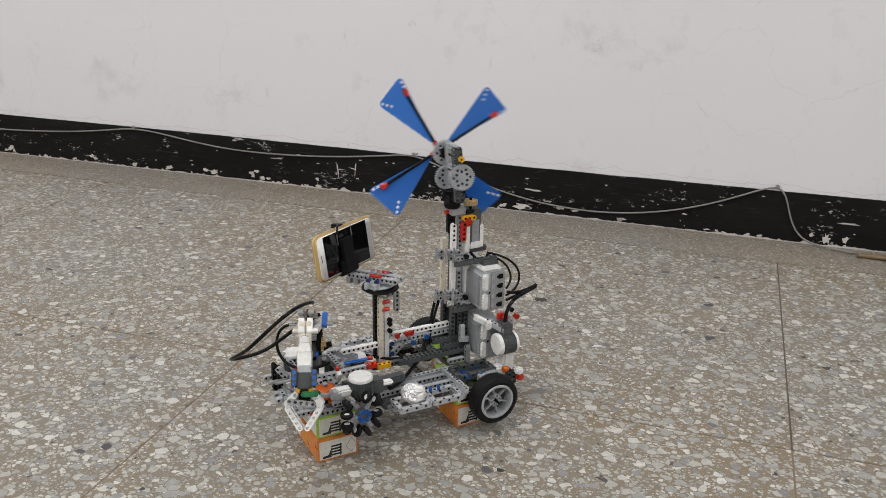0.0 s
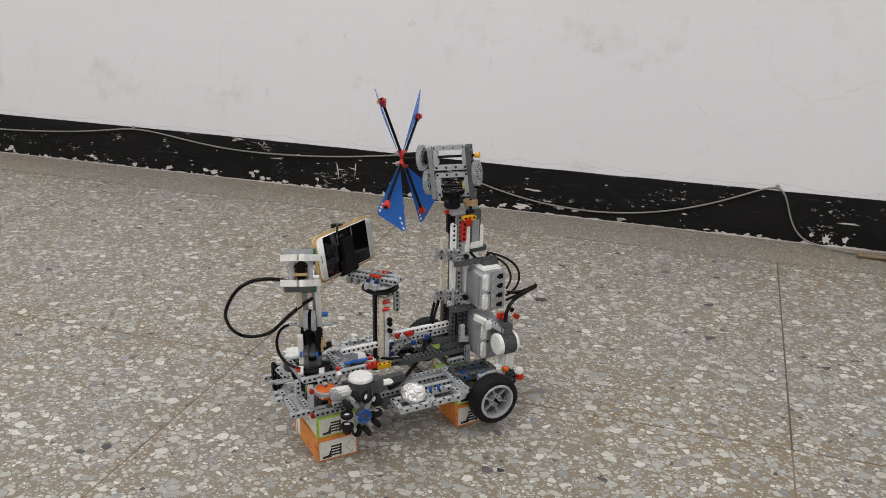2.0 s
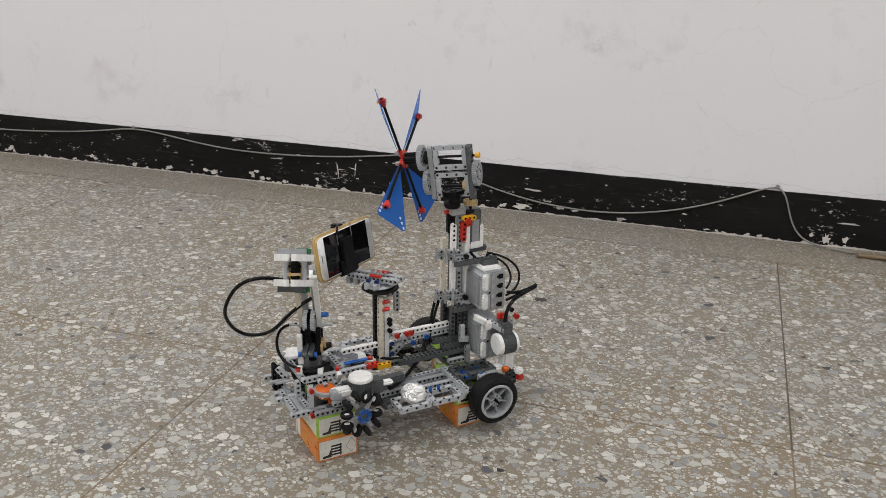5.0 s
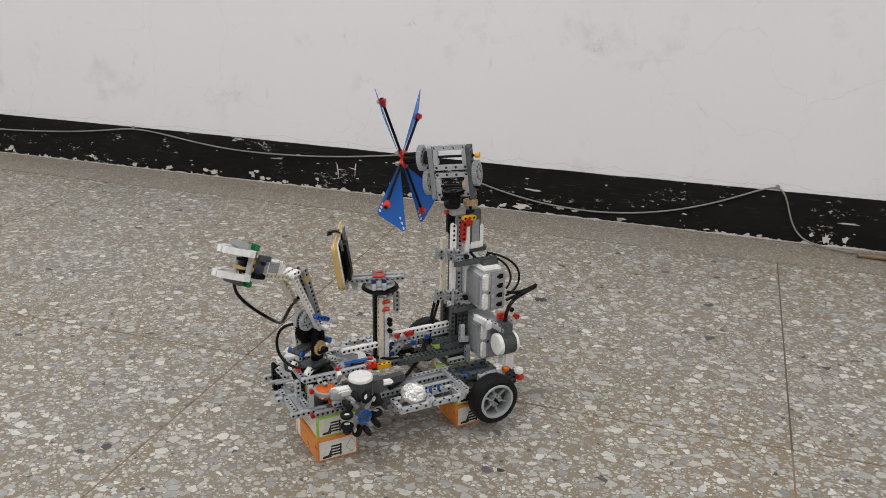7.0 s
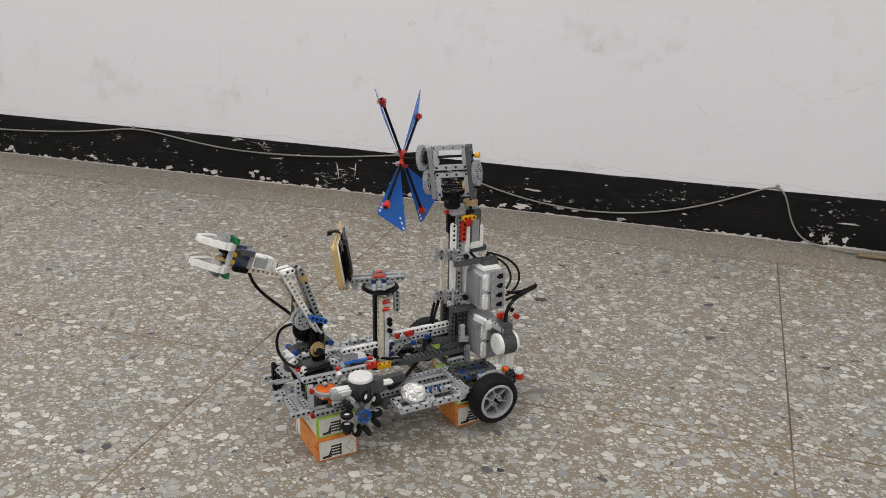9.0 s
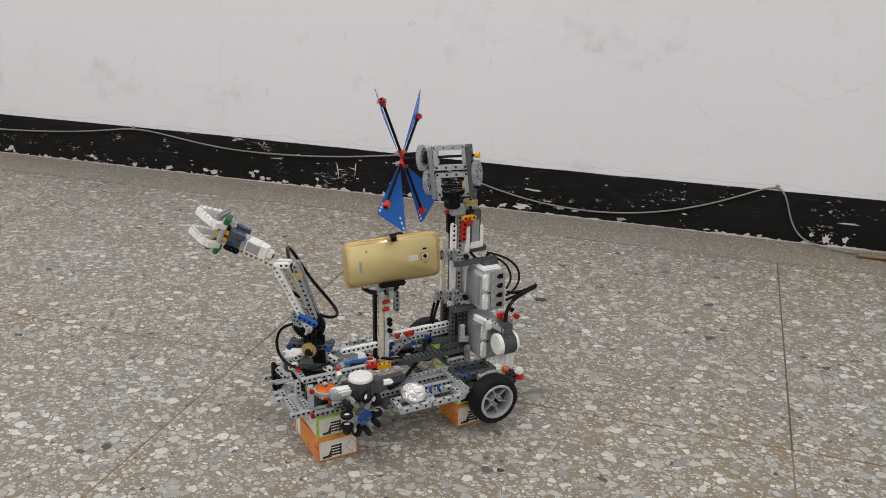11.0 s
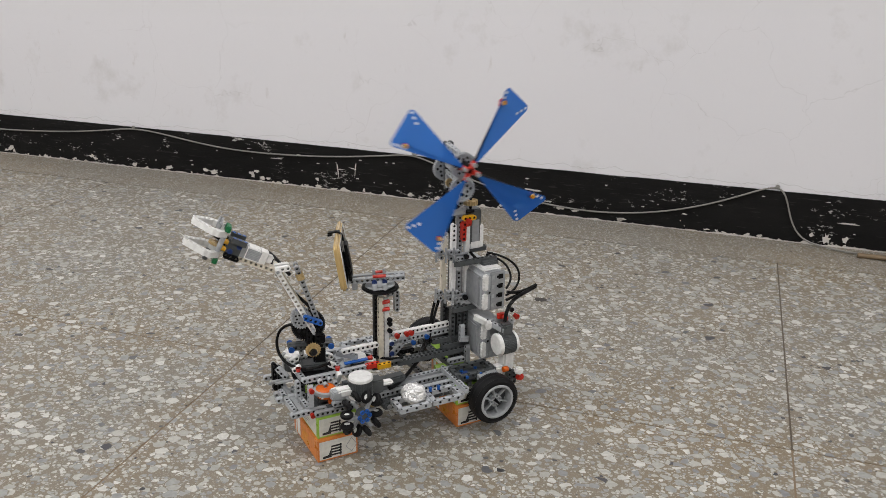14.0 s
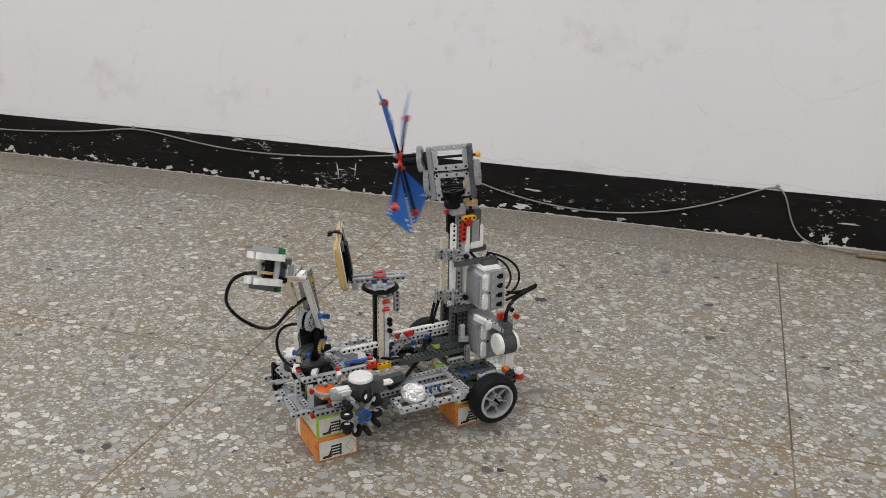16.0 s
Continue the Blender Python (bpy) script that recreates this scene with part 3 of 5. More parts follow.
for du in (0.4, 3.6):
    pin(veh, at(31.2 + du, -0.98, 11.6, *NEAR), BLUE, 0.35, 0.28)
    pin(veh, at(31.0 + du, 0.9, 11.9), BLUE, 0.3, 0.3)
for u in (23.4, 25.2):
    pin(veh, at(u, -1.0, 10.3, 0, 0, 0), BLUE, 0.9, 0.3)
# filler blocks added under the deck to deepen the shadow on the floor
for u, v, sx, sy in ((18.6, 4.4, 8.6, 7.0), (28.0, 4.6, 8.8, 7.4), (12.4, 7.0, 3.4, 5.4)):
    case = block(veh, "under_gear_case", at(u, v, 7.9), sx, sy, 1.5, DGREY, 0.3, "dark grey block added under the deck to deepen its shadow")
    for k in range(4):
        cyl(case, "axle_boss", at(u - sx / 2 + sx * (k + 0.5) / 4, v - sy / 2 + 0.1, 7.9, *NEAR), 0.45, 0.35, MGREY, 12)
# front lower frame
ub(veh, 0.6, 1.3, 9.85, 8, MGREY, "y")
ub(veh, -3.7, 2.7, 9.9, 11, GREY, "y")
ub(veh, 3.3, 2.2, 10.1, 5, DGREY, "y")
pin(veh, at(6.2, 1.66, 10.1, *NEAR), BLUE, 0.3)
for u in (-3.2, -0.6):
    vb(veh, u, 3.4, 10.4, 9, GREY, "z")
vb(veh, -2.0, 3.6, 10.3, 11, MGREY, "y")
ub(veh, -4.6, 8.6, 10.4, 6, GREY, "y")
ub(veh, -4.2, 11.2, 10.2, 5, GREY, "y")
ub(veh, -4.0, 18.6, 10.2, 9, GREY, "y")
wb(veh, 0.0, 3.0, 10.9, 5, GREY, "z")
wb(veh, -1.0, 7.4, 10.9, 4, GREY, "y")
wb(veh, 1.0, 11.0, 9.9, 5, DGREY, "y")
wb(veh, -2.6, 13.5, 9.6, 6, BLACK, "y")
wb(veh, -3.2, 15.0, 9.6, 6, BLACK, "y")
wb(veh, 7.4, 4.0, 10.6, 4, DGREY, "n")
wb(veh, 0.2, 18.6, 10.4, 5, MGREY, "y")
beam(veh, at(-3.0, 12.6, 14.8, 0, 38, -50), 3, GREY, "y")
for u, v, w, mt in ((-0.1, 2.2, 9.5, RED), (-0.1, 2.4, 14.6, RED), (6.9, 6.5, 15.6, RED), (-0.4, 8.5, 16.1, RED), (5.0, 2.2, 10.0, NAVY)):
    pin(veh, at(u, v, w, *NEAR) if w < 15 else at(u, v, w - 0.4), mt, 0.75, 0.42)
for v, w in ((12.0, 12.7), (10.0, 13.3), (14.5, 11.0)):
    cyl(veh, "axle", at(-4.6, v, w, 0, 90, 0), 0.28, 3.5, MGREY, 10)
# front upper frame round the turntable
ub(veh, 0.2, 7.0, 14.3, 14, GREY, "y")
ub(veh, 0.2, 16.0, 14.3, 14, GREY, "y")
vb(veh, 0.2, 7.9, 14.3, 8, GREY, "z")
vb(veh, 8.2, 7.9, 14.3, 8, MGREY, "z")
beam(veh, at(7.0, 6.0, 14.6, 0, 60, 90), 3, WHITE, "n", name="white_link")
for u in (3.0, 5.0):
    beam(veh, at(u, 5.8, 14.0, 0, 0, 0), 1, GREY, "y")
    beam(veh, at(u + 0.8, 5.0, 13.5), 1, GREY, "y")
lathe(veh, "turntable_base", at(3.5, 11.33, 13.05), [(0.5, 0), (4.1, 0), (4.25, 0.25), (4.1, 0.5), (0.5, 0.5)], BLACK, 48, "black turntable ring")
gear(veh, at(3.5, 11.33, 12.8), 56, 4.0, 0.5, BLACK, holes=False)
lathe(veh, "motor_collar", at(3.6, 4.4, 12.35), [(1.95, 0), (2.35, 0), (2.4, 0.15), (2.4, 0.75), (2.3, 0.85), (1.95, 0.85)], GREY, 40, "light grey collar round the orange hub")
lathe(veh, "orange_gear_housing", at(3.6, 4.4, 11.5), [(0.4, 0), (1.7, 0), (1.9, 0.3), (1.9, 1.7), (1.6, 1.95), (0.4, 1.95)], ORANGE, 36, "orange motor hub")
block(veh, "orange_tab", at(4.2, 2.6, 11.3), 1.6, 0.8, 1.0, ORANGE)


def big_motor(m, tail, lift=0.0, name="large_motor"):
    """A servo motor: ribbed grey drum between white caps about local z, with a long white and grey body along local x."""
    m = m @ Matrix.Diagonal((0.88, 0.88, 1, 1))
    drum = cyl(veh, name, m, 2.5, 3.2, DGREY, 48, "servo motor with white caps and a ribbed grey drum")
    bm = bmesh.new()
    for k in range(44):
        a = 2 * math.pi * k / 44
        bmesh.ops.create_cube(bm, size=1, matrix=m @ Matrix.Rotation(a, 4, "Z") @ at(2.52, 0, 1.6) @ Matrix.Diagonal((0.22 * S, 0.18 * S, 2.9 * S, 1)))
    part("ribs", bm, DGREY, drum)
    lathe(drum, "cap", m @ at(0, 0, 3.1), [(0.01, 0.75), (2.3, 0.72), (2.6, 0.5), (2.65, 0), (0.01, 0)], WHITE, 48, "white round cap")
    lathe(drum, "cap", m @ at(0, 0, -0.75), [(0.01, 0.0), (2.3, 0.03), (2.6, 0.25), (2.65, 0.85), (0.01, 0.85)], WHITE, 48, "white round cap")
    if tail:
        block(drum, "body", m @ at(-tail * 0.45, 0.2, 1.1), tail, 2.1, 1.5, WHITE, 0.35, "white motor body")
        block(drum, "gearbox", m @ at(-tail * 0.92, 0.2, 0.8), tail * 0.35, 2.2, 1.8, GREY, 0.3)
        block(drum, "plug_end", m @ at(3.4, 0.4, 0.9), 3.2, 3.0, 2.8, DGREY, 0.3, "dark grey plug end")
    return drum


near_motor = big_motor(at(8.6, -1.0, 13.6), 6.0)
housing = prism(veh, "motor_housing", at(3.6, 0.6, 11.9), [(0, 0.9), (0.8, 0.2), (2.6, 0.1), (3.2, -1.6), (5.4, -2.4), (6.4, -1.2), (6.0, 1.6), (3.6, 2.2), (0.8, 2.4), (0, 2.0)], 1.9, GREY, 0.18, "light grey angular motor housing")
prism(housing, "housing_cover", at(3.7, 0.7, 13.82), [(0.2, 0.9), (0.9, 0.4), (2.7, 0.3), (3.4, -1.3), (5.0, -1.9), (5.4, 1.2), (3.4, 1.8), (0.9, 2.0), (0.2, 1.8)], 0.14, WHITE, 0.05, "white housing cover")
block(veh, "motor_arm", at(4.2, 3.4, 12.3), 5.0, 2.0, 1.0, WHITE, 0.45, "white motor arm")
block(veh, "motor_arm", at(6.6, 1.6, 12.6, 0, 0, -30), 4.0, 1.4, 0.9, GREY, 0.3)
block(veh, "gear_case", at(4.5, 6.2, 11.2), 5.4, 5.0, 1.4, DGREY, 0.2, "dark grey gear case")
block(veh, "motor_tail", at(14.0, -0.2, 14.2, 0, 0, -6), 3.0, 1.6, 0.8, WHITE, 0.3)
ub(veh, 4.0, 0.9, 11.4, 4, GREY, "y")
block(veh, "connector", at(4.6, 1.6, 10.9), 1.2, 1.2, 2.2, DGREY, 0.1)
big_motor(at(2.2, 18.6, 11.0), 0)
big_motor(at(12.7, 11.9, 10.9), 0)
block(veh, "motor_body", at(14.9, 10.6, 13.7, 0, 0, -30), 3.4, 1.6, 1.2, WHITE, 0.4, "white motor body")
block(veh, "motor_body", at(9.6, 10.6, 13.3, 0, 0, 40), 4.0, 2.4, 1.4, GREY, 0.3)
block(veh, "motor_body", at(9.6, 16.8, 12.2), 7.0, 3.0, 1.6, GREY, 0.3)
block(veh, "motor_body", at(10.6, 13.0, 13.9), 5.5, 1.6, 0.9, GREY, 0.2)
beam(veh, at(9.4, 12.6, 15.6, 0, 0, -50), 5, GREY, "z")
block(veh, "blue_plate", at(11.8, 9.0, 14.9), 5.0, 1.0, 0.26, BLUE, 0.08, "blue flat plate")
pin(veh, at(14.4, 9.0, 15.0, 0, 90, 0), RED, 0.8, 0.42)


def omni_wheel(u, v, w, turn):
    """Wheel of small black rollers set round a grey hub with blue pins; local z points to the near side."""
    m = at(u, v, w, 90, 0, turn)
    hub = cyl(veh, "omni_wheel", m @ at(0, 0, -0.6), 1.35, 1.2, DGREY, 18, "grey hub ringed by small black rollers")
    for k in range(6):
        a = 60 * k
        mm = m @ pose(0, 0, 0, 0, 0, a)
        lathe(hub, "blue_pin", mm @ at(1.05, 0, 0.6), [(0.24, 0), (0.44, 0), (0.44, 0.3), (0.24, 0.3)], BLUE, 14, "blue pin end")
        arm_z = 0.2 if k % 2 else -0.9
        block(hub, "roller_arm", mm @ at(2.3, 0, arm_z), 2.0, 0.7, 0.7, MGREY, 0.1)
        for s in (-1, 1):
            t = mm @ at(3.5, s * 0.62, arm_z, 90 if s < 0 else -90, 0, 0)
            r = lathe(hub, "roller", t, [(0.55, 0.0), (0.62, 0.1), (1.08, 0.12), (1.25, 0.4), (1.25, 0.75), (1.0, 0.98), (0.62, 0.9), (0.5, 0.3)], RUBBER, 20, "small black roller tyre")
            lathe(r, "roller_hub", t, [(0.01, 0.62), (0.5, 0.66), (0.58, 0.5), (0.58, 0.1), (0.01, 0.1)], WHITE, 14)
    return hub


omni_wheel(7.6, -4.2, 10.9, 8)
beam(veh, at(9.6, -2.6, 13.2, 0, 70, 0), 3, TAN, "n", name="tan_link")
cyl(veh, "axle", at(7.6, -4.0, 10.9, -90, 0, 0), 0.28, 5.0, BLACK, 10)

block(veh, "deck_plate", at(4.2, 6.6, 9.75), 7.4, 6.0, 0.7, DGREY, 0.1)
# foil-wrapped nut on the deck is built further down; phone post
wb(veh, 17.6, 12.3, 10.6, 17, BLACK, "y")
wb(veh, 18.0, 10.9, 12.6, 15, CREAM, "zznzznzzznzznzz", label="aged white upright beam")
wb(veh, 19.4, 11.4, 13.0, 14, WHITE, "z")
wb(veh, 18.9, 12.4, 18.0, 9, MGREY, "y")
for w in (24.2, 25.8):
    cyl(veh, "red_axle_joiner", at(18.2, 10.6, w, 0, 90, 0), 0.42, 1.6, RED, 14)
for w in (19.4, 20.9, 21.8):
    cyl(veh, "black_pin", at(19.8, 10.6, w, 90, 0, 0), 0.5, 0.6, BLACK, 12)
ub(veh, 19.4, 10.6, 27.5, 3, MGREY, "y")
wb(veh, 21.4, 10.6, 23.8, 4, MGREY, "y")
ub(veh, 9.6, 10.0, 17.1, 8, WHITE, "y", label="white beam with dark holes")
lathe(veh, "turntable_ring", at(18.3, 11.6, 28.4), [(0.5, 0), (3.3, 0), (3.75, 0.35), (3.6, 0.7), (0.5, 0.7)], BLACK, 44, "black turntable ring")
ub(veh, 15.6, 6.0, 14.3, 3, YELLOW, "z", name="yellow_beam", label="yellow short beam")
ub(veh, 13.4, 6.9, 14.4, 3, RED, "z", name="red_beam", label="red short beam")
ub(veh, 15.2, 8.4, 13.0, 7, DGREY, "y")
block(veh, "motor_body", at(17.2, 4.4, 11.8, 0, 0, 4), 6.0, 2.2, 1.6, DGREY, 0.3)
for w in (14.2, 16.4):
    pin(veh, at(20.2, 10.4, w, *NEAR), NAVY, 0.3, 0.42)
# spine between the posts
ub(veh, 21.3, 11.2, 17.9, 15, WHITE, "y", label="white long beam with red pins")
ub(veh, 24.4, 11.2, 16.4, 12, GREY, "y")
beam(veh, at(20.7, 11.0, 13.6, 0, -45, 0), 4, MGREY, "y")
ub(veh, 22.4, 11.1, 16.2, 3, MGREY, "y")
for u in (21.4, 23.6, 24.6):
    pin(veh, at(u, 10.7, 17.9, *NEAR), RED, 0.7, 0.48)
for u in (25.1, 28.2):
    pin(veh, at(u, 10.7, 15.6 if u < 26 else 16.3, *NEAR), BLUE, 0.7, 0.42)
ub(veh, 21.0, 8.2, 12.8, 16, DGREY, "z")
ub(veh, 21.0, 9.2, 12.8, 16, DGREY, "z")
ub(veh, 20.8, 12.6, 12.9, 6, BLACK, "y")
ub(veh, 32.0, 7.0, 11.2, 4, MGREY, "y")
ub(veh, 29.6, 9.6, 15.2, 7, DGREY, "z")
ub(veh, 28.6, 11.4, 14.6, 6, BLACK, "y")
# mast foot
for u, v in ((33.6, 9.4), (36.6, 9.4), (33.6, 13.2), (36.8, 13.2), (35.2, 9.6)):
    wb(veh, u, v, 10.0, 13, DGREY, "y")
block(veh, "mast_core", at(35.2, 11.4, 15.5), 3.0, 3.0, 11.0, BLACK, 0.2)
wb(veh, 35.0, 7.6, 15.4, 4, GREY, "z")
beam(veh, at(35.0, 7.4, 15.6, 0, 0, -20), 2, GREY, "n")
wb(veh, 36.2, 7.2, 9.6, 5, MGREY, "z")
ub(veh, 31.4, 8.8, 14.0, 7, DGREY, "z")
ub(veh, 33.2, 8.2, 22.2, 9, DGREY, "z")
# mast columns
wb(veh, 33.2, 13.0, 24.2, 13, CREAM, "nnnnznnnznnnn", label="aged white upright beam")
wb(veh, 34.3, 10.9, 23.6, 17, WHITE, "nnnnnnnnnnnnnyyyy", label="white upright mast beam")
wb(veh, 37.3, 10.7, 25.0, 15, WHITE, "n", label="white upright mast beam")
wb(veh, 35.8, 11.2, 22.0, 8, MGREY, "y")
wb(veh, 35.9, 11.4, 33.0, 10, MGREY, "y")
wb(veh, 35.3, 13.4, 24.0, 19, DGREY, "y")
wb(veh, 34.2, 12.6, 38.0, 6, BLACK, "y")
ub(veh, 33.8, 8.4, 32.2, 10, DGREY, "z")
ub(veh, 38.0, 11.4, 33.6, 5, DGREY, "z")
block(veh, "spacer", at(41.0, 7.6, 31.7), 3.8, 1.6, 1.0, DGREY, 0.2)
for w in (24.9, 33.9):
    for du, dv in ((-1.4, 0.0), (0.2, -1.2), (1.7, -1.8)):
        beam(veh, at(32.9 + du, 11.0 + dv, w + 0.6, 0, 0, 0), 1, MGREY, "y", name="connector")
        beam(veh, at(32.9 + du, 11.0 + dv, w - 0.7, 0, 0, 0), 1, MGREY, "y", name="connector")
        cyl(veh, "cross_axle", at(31.6 + du, 11.0 + dv, w, 0, 90, 0), 0.26, 3.4, MGREY, 8)
        cyl(veh, "cross_axle", at(31.9 + du, 11.0 + dv, w - 1.6), 0.26, 3.2, MGREY, 8)
    cyl(veh, "black_pin", at(36.0, 8.6, w - 0.4, 90, 0, 0), 0.55, 0.6, BLACK, 12)
    ub(veh, 34.2, 9.0, w - 0.8, 3, MGREY, "y")
beam(veh, at(36.2, 10.2, 36.8, 0, -90, 0), 4, RED, "y", name="red_beam", label="red short beam")
ub(veh, 36.2, 9.9, 40.0, 2, RED, "y", name="red_beam")
ub(veh, 36.0, 9.4, 41.4, 3, YELLOW, "y", name="yellow_beam", label="yellow short beam")
pin(veh, at(36.4, 9.0, 41.0, *NEAR), RED, 0.8, 0.5)
pin(veh, at(33.6, 11.8, 42.4, 0, -90, 0), RED, 0.8, 0.4)
cyl(veh, "black_pin", at(36.6, 9.8, 42.6, 0, 90, 0), 0.42, 1.6, BLACK, 10)
# upright motor beside the mast
block(veh, "medium_motor", at(39.0, 12.0, 38.8), 3.0, 3.2, 7.6, DGREY, 0.25, "grey and white upright motor")
block(veh, "motor_face", at(39.2, 10.6, 38.0), 1.9, 0.5, 5.0, MGREY, 0.15)
block(veh, "motor_back", at(39.4, 11.8, 35.0), 3.0, 3.0, 1.8, WHITE, 0.25, "white motor cap")
wb(veh, 40.6, 10.9, 34.6, 5, WHITE, "n")
cyl(veh, "tan_gear_shaft", at(38.4, 11.4, 42.6), 0.3, 2.4, BLACK, 10)
gear(veh, at(38.3, 11.3, 44.0), 16, 1.5, 0.9, TAN, holes=False, label="tan gear")
lathe(veh, "turntable_ring", at(34.2, 11.5, 43.4), [(0.5, 0), (1.5, 0), (1.7, 0.3), (1.7, 1.0), (0.5, 1.0)], BLACK, 36, "black turntable ring")
block(veh, "mast_top", at(35.2, 11.6, 42.6), 3.4, 3.0, 1.4, MGREY, 0.2)


def control_brick(w):
    """A programmable brick lying on its side: ports face the near side, keypad side faces the mast."""
    t = block(veh, "control_brick", at(40.3, 11.0, w + 4.45), 5.4, 13.8, 8.7, GREY, 0.7, "light grey programmable brick with sockets and white side rails", 3)
    block(t, "end_plate", at(41.1, 4.15, w + 4.7), 3.5, 0.5, 8.4, MGREY, 0.2)
    for k in range(4):
        z = w + 1.6 + 2.06 * k
        prism(t, "socket", at(40.6, 3.88, z - 0.62, 90, 0, 0), [(0.2, 0.4), (0.55, 0.4), (0.55, 0.15), (1.6, 0.15), (1.6, 1.15), (0.55, 1.15), (0.55, 0.9), (0.2, 0.9)], 0.06, BLACK, label="black cable socket")
        block(t, "socket_label", at(40.0, 3.9, z), 0.55, 0.08, 0.8, GREY, 0.03)
    for z0 in (0.9, 5.1):
        rail = block(t, "side_rail", at(38.3, 4.2, w + z0 + 1.7), 1.2, 0.9, 3.5, WHITE, 0.25, "white ribbed rail")
        for j in range(4):
            block(rail, "rib", at(37.75, 4.0, w + z0 + 0.6 + j * 0.72), 0.3, 0.9, 0.32, WHITE, 0.08)
    beam(t, at(39.0, 3.95, w + 4.7), 1, MGREY, "y", name="pin_hole")
    block(t, "battery_cover", at(37.6, 9.0, w + 4.7), 0.7, 8.0, 6.6, MGREY, 0.25)
    for z in (1.6, 2.7):
        block(t, "button", at(37.5, 5.9, w + z), 0.35, 0.8, 0.6, GREY, 0.1)
    return t


control_brick(22.1)
control_brick(11.2)
block(veh, "white_pad", at(40.4, 7.8, 31.1, 0, 3, 4), 4.6, 5.4, 0.7, WHITE, 0.3, "white plastic pad on the brick")
# rear motor and its mounts
rear = big_motor(at(39.8, 0.6, 16.4, 0, 90, 0) @ Matrix.Rotation(math.pi, 4, "Z"), 0)
block(veh, "motor_neck", at(41.3, 0.8, 19.6), 2.6, 2.4, 2.6, DGREY, 0.35, "dark grey plug end")
block(veh, "motor_leg", at(42.0, 1.0, 12.4), 2.6, 2.6, 4.4, WHITE, 0.4, "white motor body")
block(veh, "motor_leg", at(40.4, 0.8, 10.4), 3.2, 2.2, 2.2, WHITE, 0.4)
beam(veh, at(36.8, 5.0, 21.2, 0, 12, -62), 3, WHITE, "n", name="white_link")
beam(veh, at(38.3, 2.4, 20.7, 0, 90, 0), 2, WHITE, "n", name="white_link")
beam(veh, at(38.6, 3.6, 20.6, 0, 14, -60), 5, GREY, "z")
ub(veh, 41.8, 2.4, 19.8, 3, MGREY, "z")
ub(veh, 40.4, 3.2, 20.8, 4, MGREY, "n")
ub(veh, 41.0, 2.8, 21.6, 2, RED, "n", name="red_beam")
for u, v, w in ((41.6, 2.0, 21.6), (44.6, 2.4, 21.2)):
    pin(veh, at(u, v, w, *NEAR), RED, 0.9, 0.5)
cyl(veh, "black_pin", at(44.0, 3.4, 22.4, 90, 0, 0), 0.5, 0.8, BLACK, 12)
wb(veh, 41.4, -1.2, 8.0, 4, DGREY, "y")
wb(veh, 42.4, -1.4, 8.4, 3, DGREY, "y")
block(veh, "red_foot", at(43.4, -2.4, 9.5, 0, 20, 0), 1.8, 1.0, 1.3, RED, 0.3, "red rubber bumper")
block(veh, "white_foot", at(42.9, -2.7, 11.2, 0, 20, 0), 1.9, 1.2, 1.5, WHITE, 0.35, "white plastic bumper")
cyl(veh, "orange_bush", at(39.4, -2.2, 12.0, 0, 90, 0), 0.6, 1.0, ORANGE, 14)
block(veh, "axle_block", at(37.0, -1.6, 11.0), 2.6, 1.6, 1.6, MGREY, 0.2)
cyl(veh, "axle_bush", at(34.0, -1.2, 11.0, 0, 90, 0), 0.7, 2.4, MGREY, 14)

# cables on the vehicle
tube(veh, "cable", [(37.8, 10.0, 33.8), (38.4, 9.4, 32.6), (39.6, 9, 31.6), (41, 9, 31.2)], 0.3, CABLE)
tube(veh, "cable", [(41.5, 9.4, 33.2), (44.5, 8.0, 32.6), (47.0, 6.5, 30.8), (47.8, 5.6, 28.0), (46.2, 5.0, 25.6), (43.6, 4.6, 25.0)], 0.24, CABLE)
tube(veh, "cable", [(41.5, 9.8, 32.6), (44.0, 8.0, 32.0), (45.6, 6.5, 30.0), (45.6, 5.6, 27.6), (43.6, 4.6, 26.6)], 0.24, CABLE)
tube(veh, "cable", [(43.2, 3.6, 26.2), (45.0, 3.4, 25.8), (47.2, 3.6, 25.6), (50.0, 4.0, 26.2), (50.6, 4.0, 26.4)], 0.36, CABLE)
tube(veh, "cable", [(41.2, 0.8, 21.2), (41.4, 0.8, 23.6), (43.2, 1.6, 25.4), (46.4, 3.0, 25.4), (50.4, 4.0, 26.0)], 0.4, CABLE)
tube(veh, "cable", [(43.2, 4.0, 24.2), (45.0, 3.6, 25.0), (48.0, 3.8, 25.4), (50.4, 4.0, 26.1)], 0.3, CABLE)
tube(veh, "cable", [(20.5, 12.2, 15.0), (22.6, 10.4, 11.8), (26.0, 10.0, 12.2), (28.5, 10.4, 14.0), (30.2, 11.6, 18.6), (32.2, 13.0, 22.8), (33.4, 13.6, 24.0)], 0.3, CABLE)
tube(veh, "cable", [(21.0, 13.2, 14.0), (24.2, 10.6, 11.0), (27.4, 10.4, 12.6), (29.8, 11.8, 18.2), (31.4, 13.2, 23.4), (33.0, 13.6, 24.6)], 0.3, CABLE)
tube(veh, "cable", [(12.0, 14.0, 14.8), (15.0, 12.6, 14.4), (18.0, 10.0, 12.8), (22.0, 8.8, 13.6)], 0.28, CABLE)
tube(veh, "cable", [(16.0, 2.2, 11.2), (19.0, 3.2, 10.9), (23.0, 7.6, 10.8), (27.0, 9.6, 12.6)], 0.4, CABLE)

# ---- crumpled foil ball resting on the deck ----


